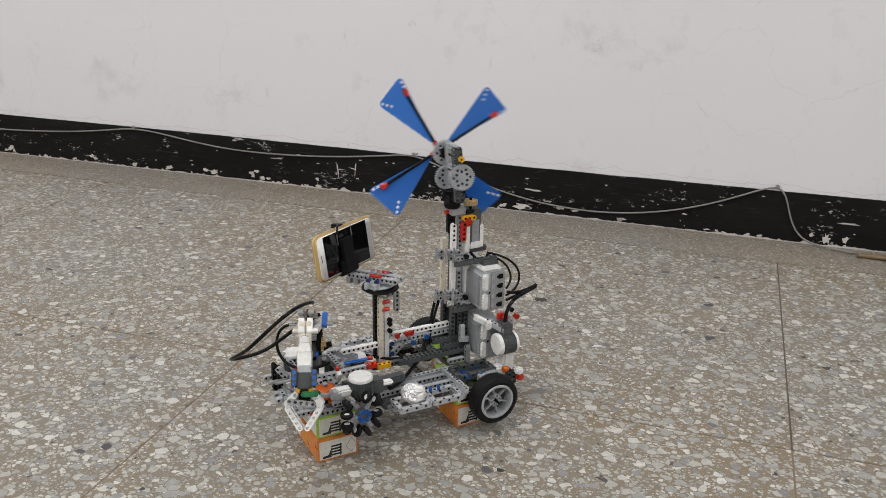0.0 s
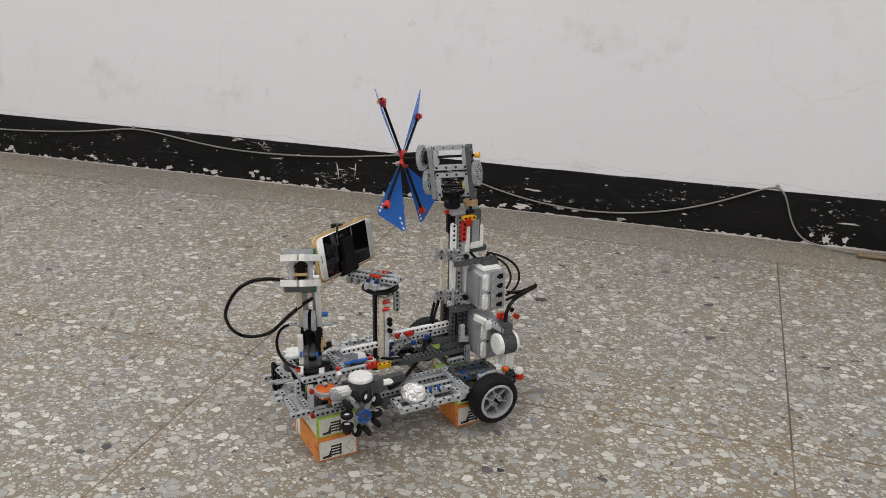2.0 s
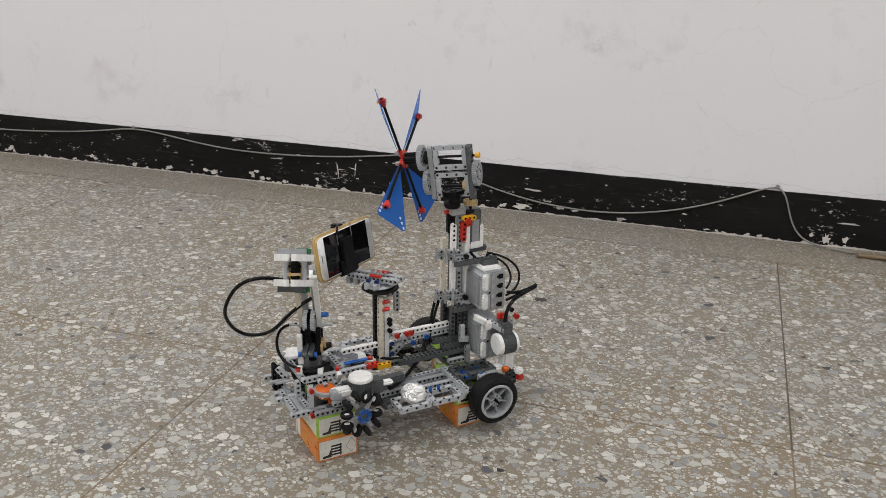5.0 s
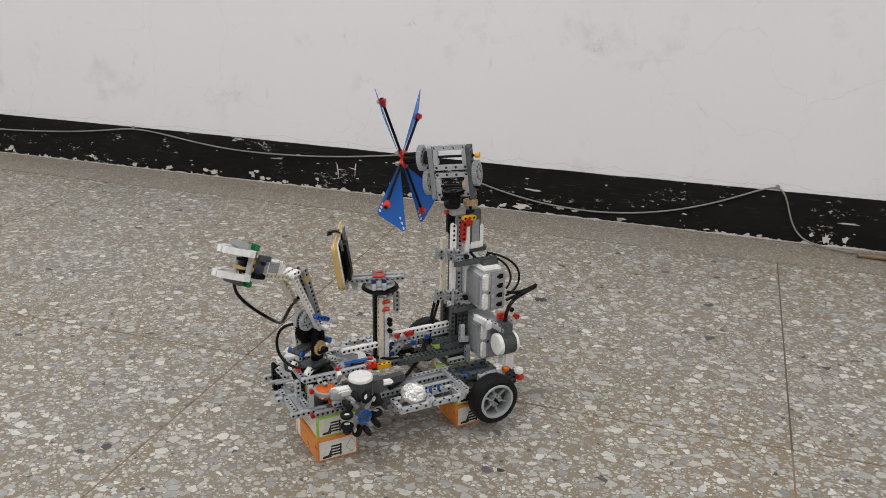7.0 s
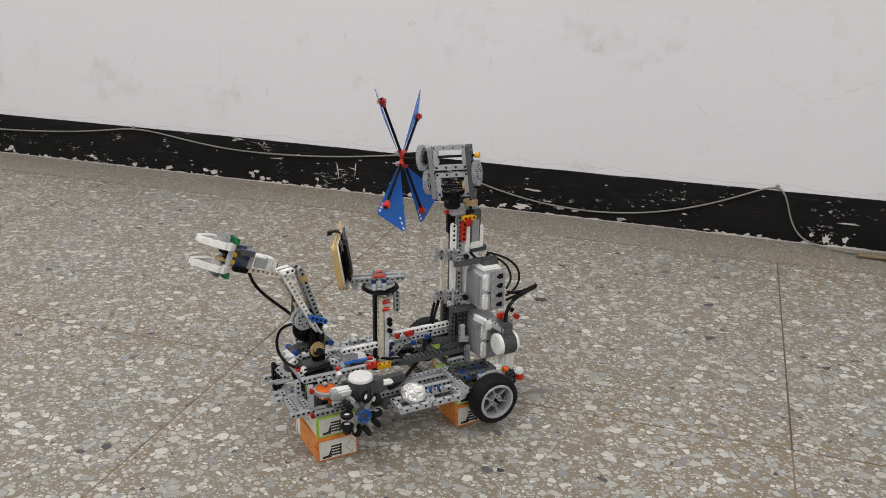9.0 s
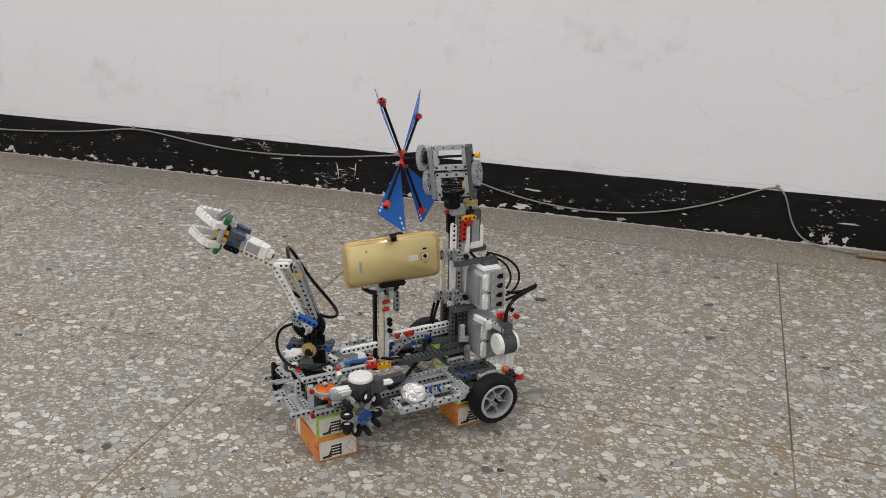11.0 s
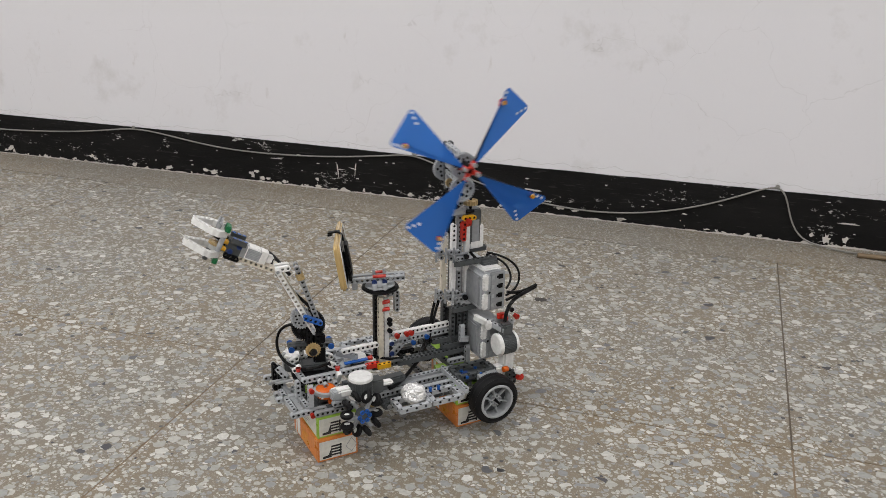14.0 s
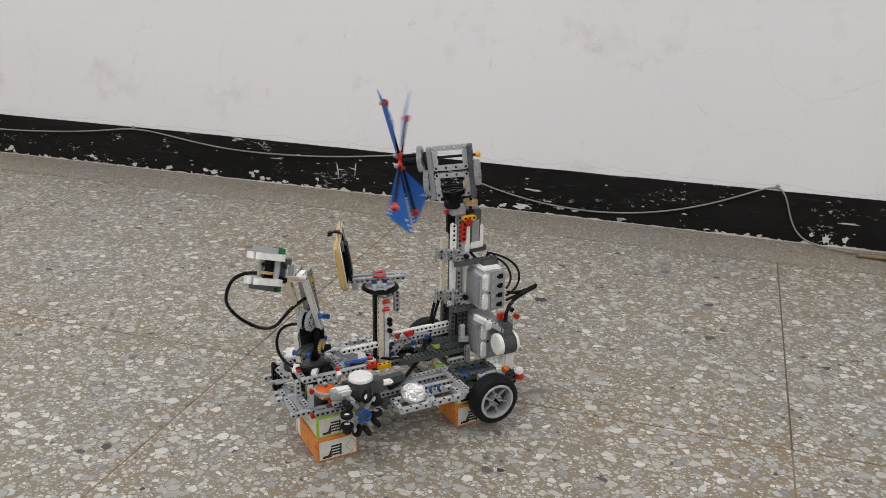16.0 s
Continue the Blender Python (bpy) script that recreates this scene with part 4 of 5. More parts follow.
def foil_ball():
    m = mat("crumpled foil", (0.88, 0.88, 0.88), 0.45, 0.75)
    bm = bmesh.new()
    bmesh.ops.create_icosphere(bm, subdivisions=5, radius=1)
    for v in bm.verts:
        p = v.co.copy()
        d = 0.0
        for f, a in ((1.7, 0.10), (3.4, 0.09), (7.0, 0.05)):
            d += a * (1 - 2 * abs(noise.noise(p * f)))
        v.co = Vector((p.x * 2.45, p.y * 2.45, max(-1.5, p.z * 1.9))) * (1 + d - 0.10) * 0.95 * S
    o = part("foil_ball", bm, m)
    o.matrix_world = BASE @ at(19.4, -1.7, 11.3)
    tagged(o, "crumpled ball of shiny silver foil on a grey frame", "foil ball")


foil_ball()

# ---- windmill head on the mast: yaws as one piece ----
LEAN = pose(0, 0, 0, -3.8, 0, 0) @ pose(0, 0, 0, 0, -1.8, 0)     # the propped vehicle leans away a little
MILL = BASE @ at(34.65, 11.27, 44.4) @ LEAN
mill = thing("windmill_head", MILL, "grey geared windmill head with four blue blades on a mast", "windmill")
for z in (1.7, 7.2):
    m = at(-3.0, -0.3, z, 90, 0, 0)
    bm = bmesh.new()
    for y in (0, 4):
        add_beam(bm, m @ at(0, y, 0), 7, "zyzyzyz")
    for x in (0, 6):
        add_beam(bm, m @ at(x, 1, 0, 0, 0, 90), 3, "nnn")
    bmesh.ops.remove_doubles(bm, verts=bm.verts[:], dist=1e-6)
    part("open_frame", bm, [GREY, HOLE_SHADE], mill, "light grey open frame")
for x in (-4.1, 4.1):
    beam(mill, at(x, -0.3, 1.2, 0, -90, 0), 11, DGREY if x < 0 else MGREY, "z", name="upright")
beam(mill, at(-4.1, 0.7, 1.2, 0, -90, 0), 11, DGREY, "z", name="upright")
gear(mill, at(4.95, -0.2, 9.4, 0, 90, 0), 12, 1.3, 0.5, BLACK, holes=False, label="small black gear")
lathe(mill, "red_ring", at(5.0, -0.2, 8.9, 0, 90, 0), [(0.3, 0), (0.6, 0), (0.6, 0.4), (0.3, 0.4)], RED, 14)
cyl(mill, "axle", at(-5.9, -0.2, 3.0, 0, 90, 0), 0.27, 1.9, BLACK, 10)
for z, x0, L in ((9.4, -5.6, 15.6), (6.0, -5.6, 11.0), (3.4, -4.0, 9.8)):
    cyl(mill, "axle", at(x0, -0.2, z, 0, 90, 0), 0.27, L, BLACK, 10)
gear(mill, at(5.9, -0.2, 9.4, 0, 90, 0), 40, 2.6, 0.9, GREY, label="light grey forty-tooth gear")
gear(mill, at(5.1, -0.2, 4.4, 0, 90, 0), 40, 2.6, 0.9, GREY)
gear(mill, at(-5.2, -0.2, 5.8, 0, 90, 0), 40, 2.6, 0.9, GREY, label="light grey forty-tooth gear")
lathe(mill, "yellow_bush", at(-6.1, -0.2, 9.4, 0, 90, 0), [(0.25, 0), (0.55, 0), (0.55, 0.9), (0.25, 0.9)], YELLOW, 14)
gear(mill, at(0, 0, 2.2), 36, 2.3, 0.8, BLACK, holes=False, label="black turntable gear")
cyl(mill, "swivel", at(0, 0, 0.0), 1.3, 2.0, BLACK, 24)
gear(mill, at(-2.4, -0.2, 3.5, 0, 90, 0), 12, 0.95, 0.5, TAN, holes=False)
block(mill, "black_core", at(0.4, 0.0, 1.1), 4.0, 2.0, 0.8, BLACK, 0.2)
# rotor
HUBX, HUBZ = 9.95, 9.4


def blue_sheet():
    """Thin blue plastic film: part of the light goes straight through, part is spread."""
    m = mat("translucent blue sheet", (0.035, 0.21, 0.64), 0.28)
    out = m.node_tree.nodes["Material Output"]
    clear = node(m, "ShaderNodeBsdfTransparent", Color=(0.42, 0.66, 0.97, 1))
    spread = node(m, "ShaderNodeBsdfTranslucent", Color=(0.03, 0.22, 0.72, 1))
    one, two = node(m, "ShaderNodeMixShader", Fac=0.30), node(m, "ShaderNodeMixShader", Fac=0.46)
    link(m, bsdf(m).outputs[0], one.inputs[1])
    link(m, spread.outputs[0], one.inputs[2])
    link(m, one.outputs[0], two.inputs[1])
    link(m, clear.outputs[0], two.inputs[2])
    link(m, two.outputs[0], out.inputs[0])
    return m


BLADE = blue_sheet()
rotor = cyl(mill, "rotor", at(6.0, -0.2, HUBZ, 0, 90, 0), 0.75, 3.2, BLACK, 14, "black hub with red arms and blue sheet blades")
for k in range(4):
    cyl(rotor, "hub_connector", at(6.6, -0.2, HUBZ, 0, 90, 0) @ pose(0, 0, 0, 0, 0, 90 * k) @ at(0.8, 0, 0), 0.42, 2.9, BLACK, 10)
PITCH = 24.0


def blade_mesh(bm, m):
    """A thin corner-rounded triangle with two rows of three holes cut near its outer corners."""
    A, B, Cc = Vector((1.2, -0.15)), Vector((16.6, 1.0)), Vector((14.5, -7.0))
    outline = []
    for p, q, r in ((A, B, Cc), (B, Cc, A), (Cc, A, B)):
        d1, d2 = (p - q).normalized(), (r - q).normalized()
        for f in (0.0, 0.35, 0.65, 1.0):
            e = q + d1 * 0.9 * (1 - f) ** 1.4 + d2 * 0.9 * f ** 1.4
            outline.append(e)
    top = [bm.verts.new(m @ Vector((p.x * S, p.y * S, 0.04 * S))) for p in outline]
    bot = [bm.verts.new(m @ Vector((p.x * S, p.y * S, -0.04 * S))) for p in outline]
    bm.faces.new(top[::-1])
    bm.faces.new(bot)
    n = len(outline)
    for k in range(n):
        bm.faces.new((top[k], top[(k + 1) % n], bot[(k + 1) % n], bot[k]))
    for base, step in ((Vector((15.4, 0.45)), Vector((-0.95, -0.05))), (Vector((14.1, -6.0)), Vector((-0.7, 0.75)))):
        for j in range(3):
            c = base + step * j
            s0 = len(bm.faces)
            for zz in (0.045, -0.075):
                add_cyl(bm, m @ at(c.x, c.y, zz), 0.3, 0.03, 10)
            bm.faces.ensure_lookup_table()
            for f in bm.faces[s0:]:
                f.material_index = 1


PALE = mat("pale hole", (0.62, 0.63, 0.66), 0.5)
for k in range(4):
    ang = 63.3 + 90 * k
    # rotor plane: local x radial, z along the shaft away from the mast
    spoke = at(HUBX, -0.2, HUBZ, 0, 1.9, 0) @ Matrix(((0, 0, 1, 0), (1, 0, 0, 0), (0, 1, 0, 0), (0, 0, 0, 1))) @ pose(0, 0, 0, 0, 0, ang) @ Matrix.Diagonal((1.04, 1.04, 1, 1))
    cyl(rotor, "rod", spoke @ at(0.6, 0, 0, 0, 90, 0), 0.29, 13.6, BLACK, 8, "black axle rod")
    cyl(rotor, "red_connector", spoke @ at(0.5, 0, 0, 0, 90, 0), 0.5, 1.5, RED, 12, "red axle connector")
    cyl(rotor, "red_connector", spoke @ at(12.6, 0, 0, 0, 90, 0), 0.5, 1.5, RED, 12, "red axle connector")
    cyl(rotor, "red_connector", spoke @ at(13.6, 0, -0.7), 0.48, 1.3, RED, 12)
    cyl(rotor, "grey_pin", spoke @ at(1.4, 0, -0.4), 0.4, 1.6, MGREY, 10)
    lathe(rotor, "orange_bush", spoke @ at(13.6, 0, 0.6), [(0.2, 0), (0.38, 0), (0.38, 0.4), (0.2, 0.4)], YELLOW, 12)
    bm = bmesh.new()
    blade_mesh(bm, spoke @ at(0, 0, 0.55) @ pose(0, 0, 0, PITCH, 0, 0))
    part("blade", bm, [BLADE, PALE], rotor, "blue plastic sheet blade")

# ---- phone stand on its turntable, and the phone ----
STAND = BASE @ at(18.3, 11.6, 29.15) @ pose(0, 0, 0, -3.9, 0, 0) @ pose(0, 0, 0, 0, -2.6, 0)
stand = thing("phone_stand", STAND, "grey beam arm on a turntable with a black phone clamp", "phone stand")
lathe(stand, "swivel_disc", at(0, 0, 0), [(0.2, 0), (2.9, 0), (3.0, 0.2), (2.8, 0.45), (0.2, 0.45)], GREY, 36)
for y in (-1.0, 1.0):
    beam(stand, at(-4.6, y, 1.7), 12, GREY, "y", label="light grey long beam")
beam(stand, at(-4.4, 0, 1.7, 0, 0, 0), 2, GREY, "z", name="connector")
block(stand, "cross_block", at(2.6, 0, 1.5), 1.4, 1.2, 0.8, MGREY, 0.1)
for y in (-1.0, 1.0):
    for x in (-1.0, 1.0):
        beam(stand, at(x, y * 2.2, 0.85, 0, 0, 90 * y), 2, GREY, "n", name="connector")
        cyl(stand, "connector_tip", at(x, y * 2.6, 0.55, -90 * y, 0, 0), 0.45, 0.9, GREY, 12)
        pin(stand, at(x, y * 2.1, 1.6, -90 * y, 0, 0), NAVY, 0.5, 0.42)
        cyl(stand, "upright_pin", at(x, y * 0.9, 2.0), 0.3, 1.7 if y > 0 else 0.5, MGREY, 10)
    cyl(stand, "red_axle", at(-1.3, y * 1.25, 2.35, 0, 90, 0), 0.36, 2.6, RED, 10, "red axle")
    block(stand, "centre_block", at(0, y * 2.3, 1.1), 1.1, 0.9, 1.2, GREY, 0.15)
for x in (5.0, 6.8):
    block(stand, "hook", at(x, -1.0, 0.6), 1.1, 1.0, 1.4, GREY, 0.1)
    block(stand, "hook", at(x, 0.9, 0.6), 1.1, 1.0, 1.4, MGREY, 0.1)
block(stand, "clamp_foot", at(7.0, 1.2, 2.6, 0, 0, 0), 1.6, 5.2, 1.0, BLACK, 0.3, "black rubber clamp foot")
GOLD = mat("gold phone back", (0.56, 0.46, 0.21), 0.5, 0.12)
GOLDCASE = mat("clear gold case edge", (0.60, 0.43, 0.19), 0.2, 0.3)
GLASS = mat("black screen glass", (0.004, 0.004, 0.005), 0.04)
PHONE_LOCAL = at(6.83, 1.56, 7.46, 0, 5.15, 0) @ pose(0, 0, 0, 1.1, 0, 0)
# phone space: x outwards from the back, y along the width, z up; the screen looks towards -x
phone = thing("smartphone", STAND @ PHONE_LOCAL, "gold smartphone in a clear case, held sideways by a black clamp", "smartphone")
CYC = Matrix(((0, 0, 1, 0), (1, 0, 0, 0), (0, 1, 0, 0), (0, 0, 0, 1)))


def slab_rounded(parent, name, x0, x1, w, h, rad, edge, material, label):
    """A plate w by h across y and z with round corners, from x0 to x1, its rims rounded by edge."""
    bm = bmesh.new()
    pts = []
    for sy, sz, a0 in ((1, 1, 0), (-1, 1, 90), (-1, -1, 180), (1, -1, 270)):
        for k in range(7):
            a = math.radians(a0 + 15 * k)
            pts.append((sy * (w / 2 - rad) + rad * math.cos(a), sz * (h / 2 - rad) + rad * math.sin(a)))
    f = bm.faces.new([bm.verts.new((y * S, z * S, x0 * S)) for y, z in pts])
    g = bmesh.ops.extrude_face_region(bm, geom=[f])
    bmesh.ops.translate(bm, verts=[v for v in g["geom"] if isinstance(v, bmesh.types.BMVert)], vec=(0, 0, (x1 - x0) * S))
    bmesh.ops.recalc_face_normals(bm, faces=bm.faces[:])
    rim = [ed for ed in bm.edges if len(ed.link_faces) == 2 and ed.calc_face_angle() > 1.2]
    bmesh.ops.bevel(bm, geom=rim, offset=edge * S, segments=4, affect="EDGES")
    bm.transform(CYC)
    return part(name, bm, material, parent, label, smooth=True)


slab_rounded(phone, "case", -0.55, 0.62, 18.6, 9.4, 1.45, 0.34, GOLDCASE, "shiny clear gold case")
slab_rounded(phone, "back_cover", 0.0, 0.70, 17.6, 8.4, 1.3, 0.22, GOLD, "gold back cover")
slab_rounded(phone, "front_bezel", -0.58, -0.30, 17.8, 8.6, 1.2, 0.06, WHITE, "white front frame")
block(phone, "screen", at(-0.58, -0.1, 0), 0.06, 14.0, 8.1, GLASS, 0.0, "black glossy screen")
block(phone, "speaker_slot", at(-0.59, 8.0, 0), 0.05, 0.2, 1.4, DGREY, 0.0)
lens = block(phone, "camera_ring", at(0.74, 6.3, 0.0), 0.16, 1.7, 1.7, GOLDCASE, 0.07, "square gold camera ring")
block(lens, "camera_plate", at(0.80, 6.3, 0.0), 0.08, 1.2, 1.2, PAPER, 0.03)
cyl(lens, "lens", at(0.80, 6.3, 0.0, 0, 90, 0), 0.42, 0.10, BLACK, 20)
block(phone, "fingerprint_pad", at(0.72, 4.0, -0.1), 0.10, 1.9, 1.2, PAPER, 0.04, "pale fingerprint pad")
block(phone, "flash", at(0.73, 6.3, 1.5), 0.06, 0.8, 0.4, BLACK, 0.02)
block(phone, "flash", at(0.73, 6.3, -1.35), 0.06, 0.8, 0.35, MGREY, 0.02)
block(phone, "print_bar", at(0.71, -6.2, -0.4), 0.02, 0.5, 2.4, MGREY, 0)
for y, z, w, h in ((-4.9, 0.0, 0.22, 1.0), (-4.1, -2.0, 0.12, 1.8), (-3.75, -2.0, 0.12, 1.8), (-4.9, 2.6, 0.4, 0.4)):
    block(phone, "print_bar", at(0.71, y, z), 0.02, w, h, TAN, 0)
block(stand, "clamp_jaw", PHONE_LOCAL @ at(-0.95, 0.4, -3.4), 0.6, 5.4, 3.0, BLACK, 0.25, "black clamp jaw")
block(stand, "clamp_plate", PHONE_LOCAL @ at(-1.05, 0.4, -0.7), 0.75, 3.4, 6.2, BLACK, 0.1, "black clamp back plate")
for y in (-1.9, 2.7):
    block(stand, "clamp_wire", PHONE_LOCAL @ at(-0.75, y, 3.2), 0.16, 0.16, 3.6, STEEL, 0.03, "thin metal clamp wire")
block(stand, "clamp_hook", PHONE_LOCAL @ at(0.75, 0.4, 4.95), 2.4, 1.2, 0.3, BLACK, 0.12, "black clamp hook")
block(stand, "clamp_hook", PHONE_LOCAL @ at(1.6, 0.4, 4.5), 1.0, 1.2, 0.3, BLACK, 0.12)
tube(stand, "clamp_spring", [tuple((PHONE_LOCAL @ Vector((dx * S, dy * S, dz * S))) / S) for dx, dy, dz in ((0.6, 0.4, 5.0), (-0.9, 2.2, 5.1), (-0.95, 2.7, 4.8), (-0.9, 2.7, 3.6))], 0.2, BLACK)

# ---- robot arm on the front turntable ----
ARM = BASE @ at(3.5, 11.33, 14.25)
ARM_H, ARM_L = 9.38, 14.64
arm = thing("robot_arm", ARM, "white and grey toy robot arm with a white claw", "robot arm")
lathe(arm, "turntable", at(0, 0, -0.6), [(0.3, 0), (3.5, 0), (3.7, 0.25), (3.5, 0.6), (0.3, 0.6)], BLACK, 44, "black turntable")
block(arm, "base_block", at(0.0, 0.0, 0.75), 5.0, 3.4, 1.4, DGREY, 0.25, "dark grey base block")
cyl(arm, "gear_cone", at(0.0, 1.6, 4.4, -70, 0, 0), 1.0, 2.4, BLACK, 18, r2=0.5)
beam(arm, at(-3.8, -0.85, 5.0), 9, DGREY, "y")
beam(arm, at(-3.8, 0.35, 5.0), 9, DGREY, "y")
for x in (-3.6, 4.1):
    pin(arm, at(x, 1.0, 5.0, -90, 0, 0), BLUE, 0.5, 0.5)
    pin(arm, at(x, -1.5, 5.0, 90, 0, 0), BLUE, 0.5, 0.5)
for y in (-1.6, 1.6):
    beam(arm, at(-1.0, y, 3.6, 0, -90, 0), 6, BLACK, "y")
    beam(arm, at(0.6, y * 0.9, 3.6, 0, -90, 0), 6, BLACK, "y")
    for x, tilt in ((3.6, 28), (-3.9, 152)):
        beam(arm, at(x * 0.8, y * 1.25, 1.45, 0, tilt, 0), 2, WHITE, "y", name="white_lug", label="white angled lug")
beam(arm, at(1.8, -1.9, 2.2, 0, -82, 0), 7, WHITE, "y", name="white_link")
for r0, y0 in ((1.5, 2.1), (0.8, 2.6)):
    gear(arm, at(0.0, y0, 5.0, 90, 0, 0), 18, r0, 0.5, TAN, holes=False, label="tan gear")
cyl(arm, "axle", at(0, 3.2, 5.0, 90, 0, 0), 0.4, 5.0, BLACK, 10)
gear(arm, at(0.5, -0.3, ARM_H - 0.1, 90, 0, 0), 44, 3.3, 0.9, BLACK, label="large black gear")
block(arm, "arm_motor", at(-1.4, 0, 4.2), 2.4, 1.5, 6.4, BLACK, 0.3)
cyl(arm, "axle", at(0, 4.2, ARM_H, 90, 0, 0), 0.28, 8.4, MGREY, 10)

# link: its space has x along the link from the shoulder to the elbow, z on the upper side
upper = cyl(arm, "upper_arm", at(0, 2.6, 0, 90, 0, 0), 0.45, 5.2, GREY, 12, "paired white and grey beams with a rubber band")
for y in (-1.75, 1.75):
    beam(upper, at(-0.3, y, 0), 15, WHITE if y > 0 else CREAM, "y", label="white long beam", hole=HOLE_PALE)
    beam(upper, at(1.3, y * 0.55, 1.75, 0, -8, 0), 12, MGREY, "y", label="grey long beam")
    beam(upper, at(13.75, y * 0.44, 0.0, 0, -112, 0), 3, WHITE, "y", name="white_link", label="white short beam")
    gear(upper, at(2.4, y * 0.42, -0.9, 90, 0, 0), 24, 2.0, 0.8, GREY, label="grey gear")
for y in (2.75,):
    beam(upper, at(3.1, y, 0.1, 0, -142, 0), 4, BLUE, "y", name="blue_beam", label="blue short beam")
cyl(upper, "axle", at(13.7, 2.4, 0, 90, 0, 0), 0.3, 4.8, MGREY, 10)
for k in range(4):
    lathe(upper, "rubber_band", at(9.8 + 0.34 * k, 0.95, 2.95 + 0.045 * k, 0, 82, 0), [(0.66, 0.0), (0.78, 0.0), (0.78, 0.28), (0.66, 0.28)], TAN, 16, "tan rubber band")

# claw: its space has x forwards from the elbow
claw = block(arm, "claw_head", at(7.0, 0, 0.5), 3.0, 2.6, 2.7, DGREY, 0.15, "dark grey gearbox with a motor and white claws")
shell = prism(claw, "motor_shell", at(0.5, -1.25, -0.75), [(0, 0.45), (0.3, 0.3), (1.6, 0.0), (4.3, 0.0), (4.3, 2.5), (1.6, 2.5), (0.3, 2.2), (0, 2.05)], 2.5, WHITE, 0.12, "white motor shell")
block(shell, "shell_seam", at(2.12, 0, 0.5), 0.07, 2.54, 2.54, MGREY, 0.0)
block(claw, "motor_tip", at(0.0, 0, 0.5), 1.4, 1.6, 1.6, WHITE, 0.3, "white motor shell")
block(claw, "motor_plug", at(-0.66, 0, 0.45), 0.2, 1.1, 1.0, BLACK, 0.05, "black cable socket")
block(claw, "motor_mid", at(5.1, 0, 0.5), 1.6, 2.46, 2.46, MGREY, 0.12, "grey motor middle")
block(claw, "motor_top", at(5.1, 0, 1.72), 1.5, 2.2, 0.25, GREY, 0.1)
for s in (-1, 1):
    panel = block(claw, "vent_panel", at(3.2, s * 1.26, 0.5), 2.6, 0.10, 1.9, MGREY, 0.03, "grey ribbed side panel")
    for k in range(6):
        block(panel, "vent", at(3.2, s * 1.31, -0.25 + 0.3 * k), 2.3, 0.07, 0.13, GREY, 0.0)
    for x in (6.2, 7.5):
        pin(claw, at(x, s * 1.25, 1.1 if x < 7 else -0.3, -90 * s, 0, 0), NAVY, 0.3, 0.42, label="dark blue pin")
    for z in (-0.3, 1.1):
        cyl(claw, "yellow_bush", at(8.3, s * 0.95, z, 0, 90, 0), 0.5, 0.9, YELLOW, 14, "yellow bush")
    rail = beam(claw, at(5.6, s * 1.75, 2.0), 3, DGREY, "z", label="dark grey short beam with blue pins")
    for x in (5.6, 6.6, 7.6):
        cyl(rail, "blue_pin", at(x, s * 1.75, 2.2), 0.36, 0.34, BLUE, 12)
    beam(claw, at(5.9, s * 1.3, -1.3), 3, BLACK, "y")
    beam(claw, at(-3.0, s * 0.55, -1.15), 12, CREAM, "y", hole=HOLE_PALE)
    cyl(claw, "axle", at(9.6, s * 1.5, -2.2), 0.28, 5.6, MGREY, 10)
    cyl(claw, "spacer", at(9.6, s * 1.5, -1.0), 0.5, 3.0, GREY, 12)
gear(claw, at(10.3, 0, -0.2), 20, 1.2, 0.5, TAN, holes=False, label="tan gear")
gear(claw, at(10.0, 0, 1.2), 16, 1.1, 0.5, BLACK, holes=False, label="black gear")
block(claw, "claw_core", at(9.2, 0, 0.5), 1.3, 1.5, 3.2, BLACK, 0.2)
for z in (-1.6, 2.6):
    for s in (-1, 1):
        f = bmesh.new()
        # a knuckle, a short outer run and a long inward run of holed beam
        p0, p1, p2, p3 = Vector((9.5, 1.5)), Vector((10.6, 2.55)), Vector((11.8, 2.75)), Vector((15.4, 0.52))
        for a, b in ((p0, p1), (p1, p2), (p2, p3)):
            n = max(2, int(round((b - a).length)) + 1)
            ang = math.degrees(math.atan2(b.y - a.y, b.x - a.x))
            add_beam(f, at(a.x, s * a.y, z + (0.004 if a is p1 else 0), 0, 0, s * ang), n, "z", 0.5, 0.56)
        bmesh.ops.remove_doubles(f, verts=f.verts[:], dist=1e-6)
        part("finger", f, [WHITE, HOLE_PALE], claw, "white curved claw finger")
    up = 1.0 if z > 0 else -1.0
    beam(claw, at(10.6, -2.3, z + up * 1.08, 0, 0, 82), 5, MGREY if z > 0 else DGREY, "z", label="grey short beam across the claw")
    beam(claw, at(9.4, 0.1, z + up * 1.1, 0, 0, 90), 3, GREEN, "z", name="green_beam", label="green short beam", hole=GREEN)
    block(claw, "green_guard", at(9.4, 1.1, z + up * 1.35), 0.8, 2.4, 0.7, GREEN, 0.2, "green plastic guard")

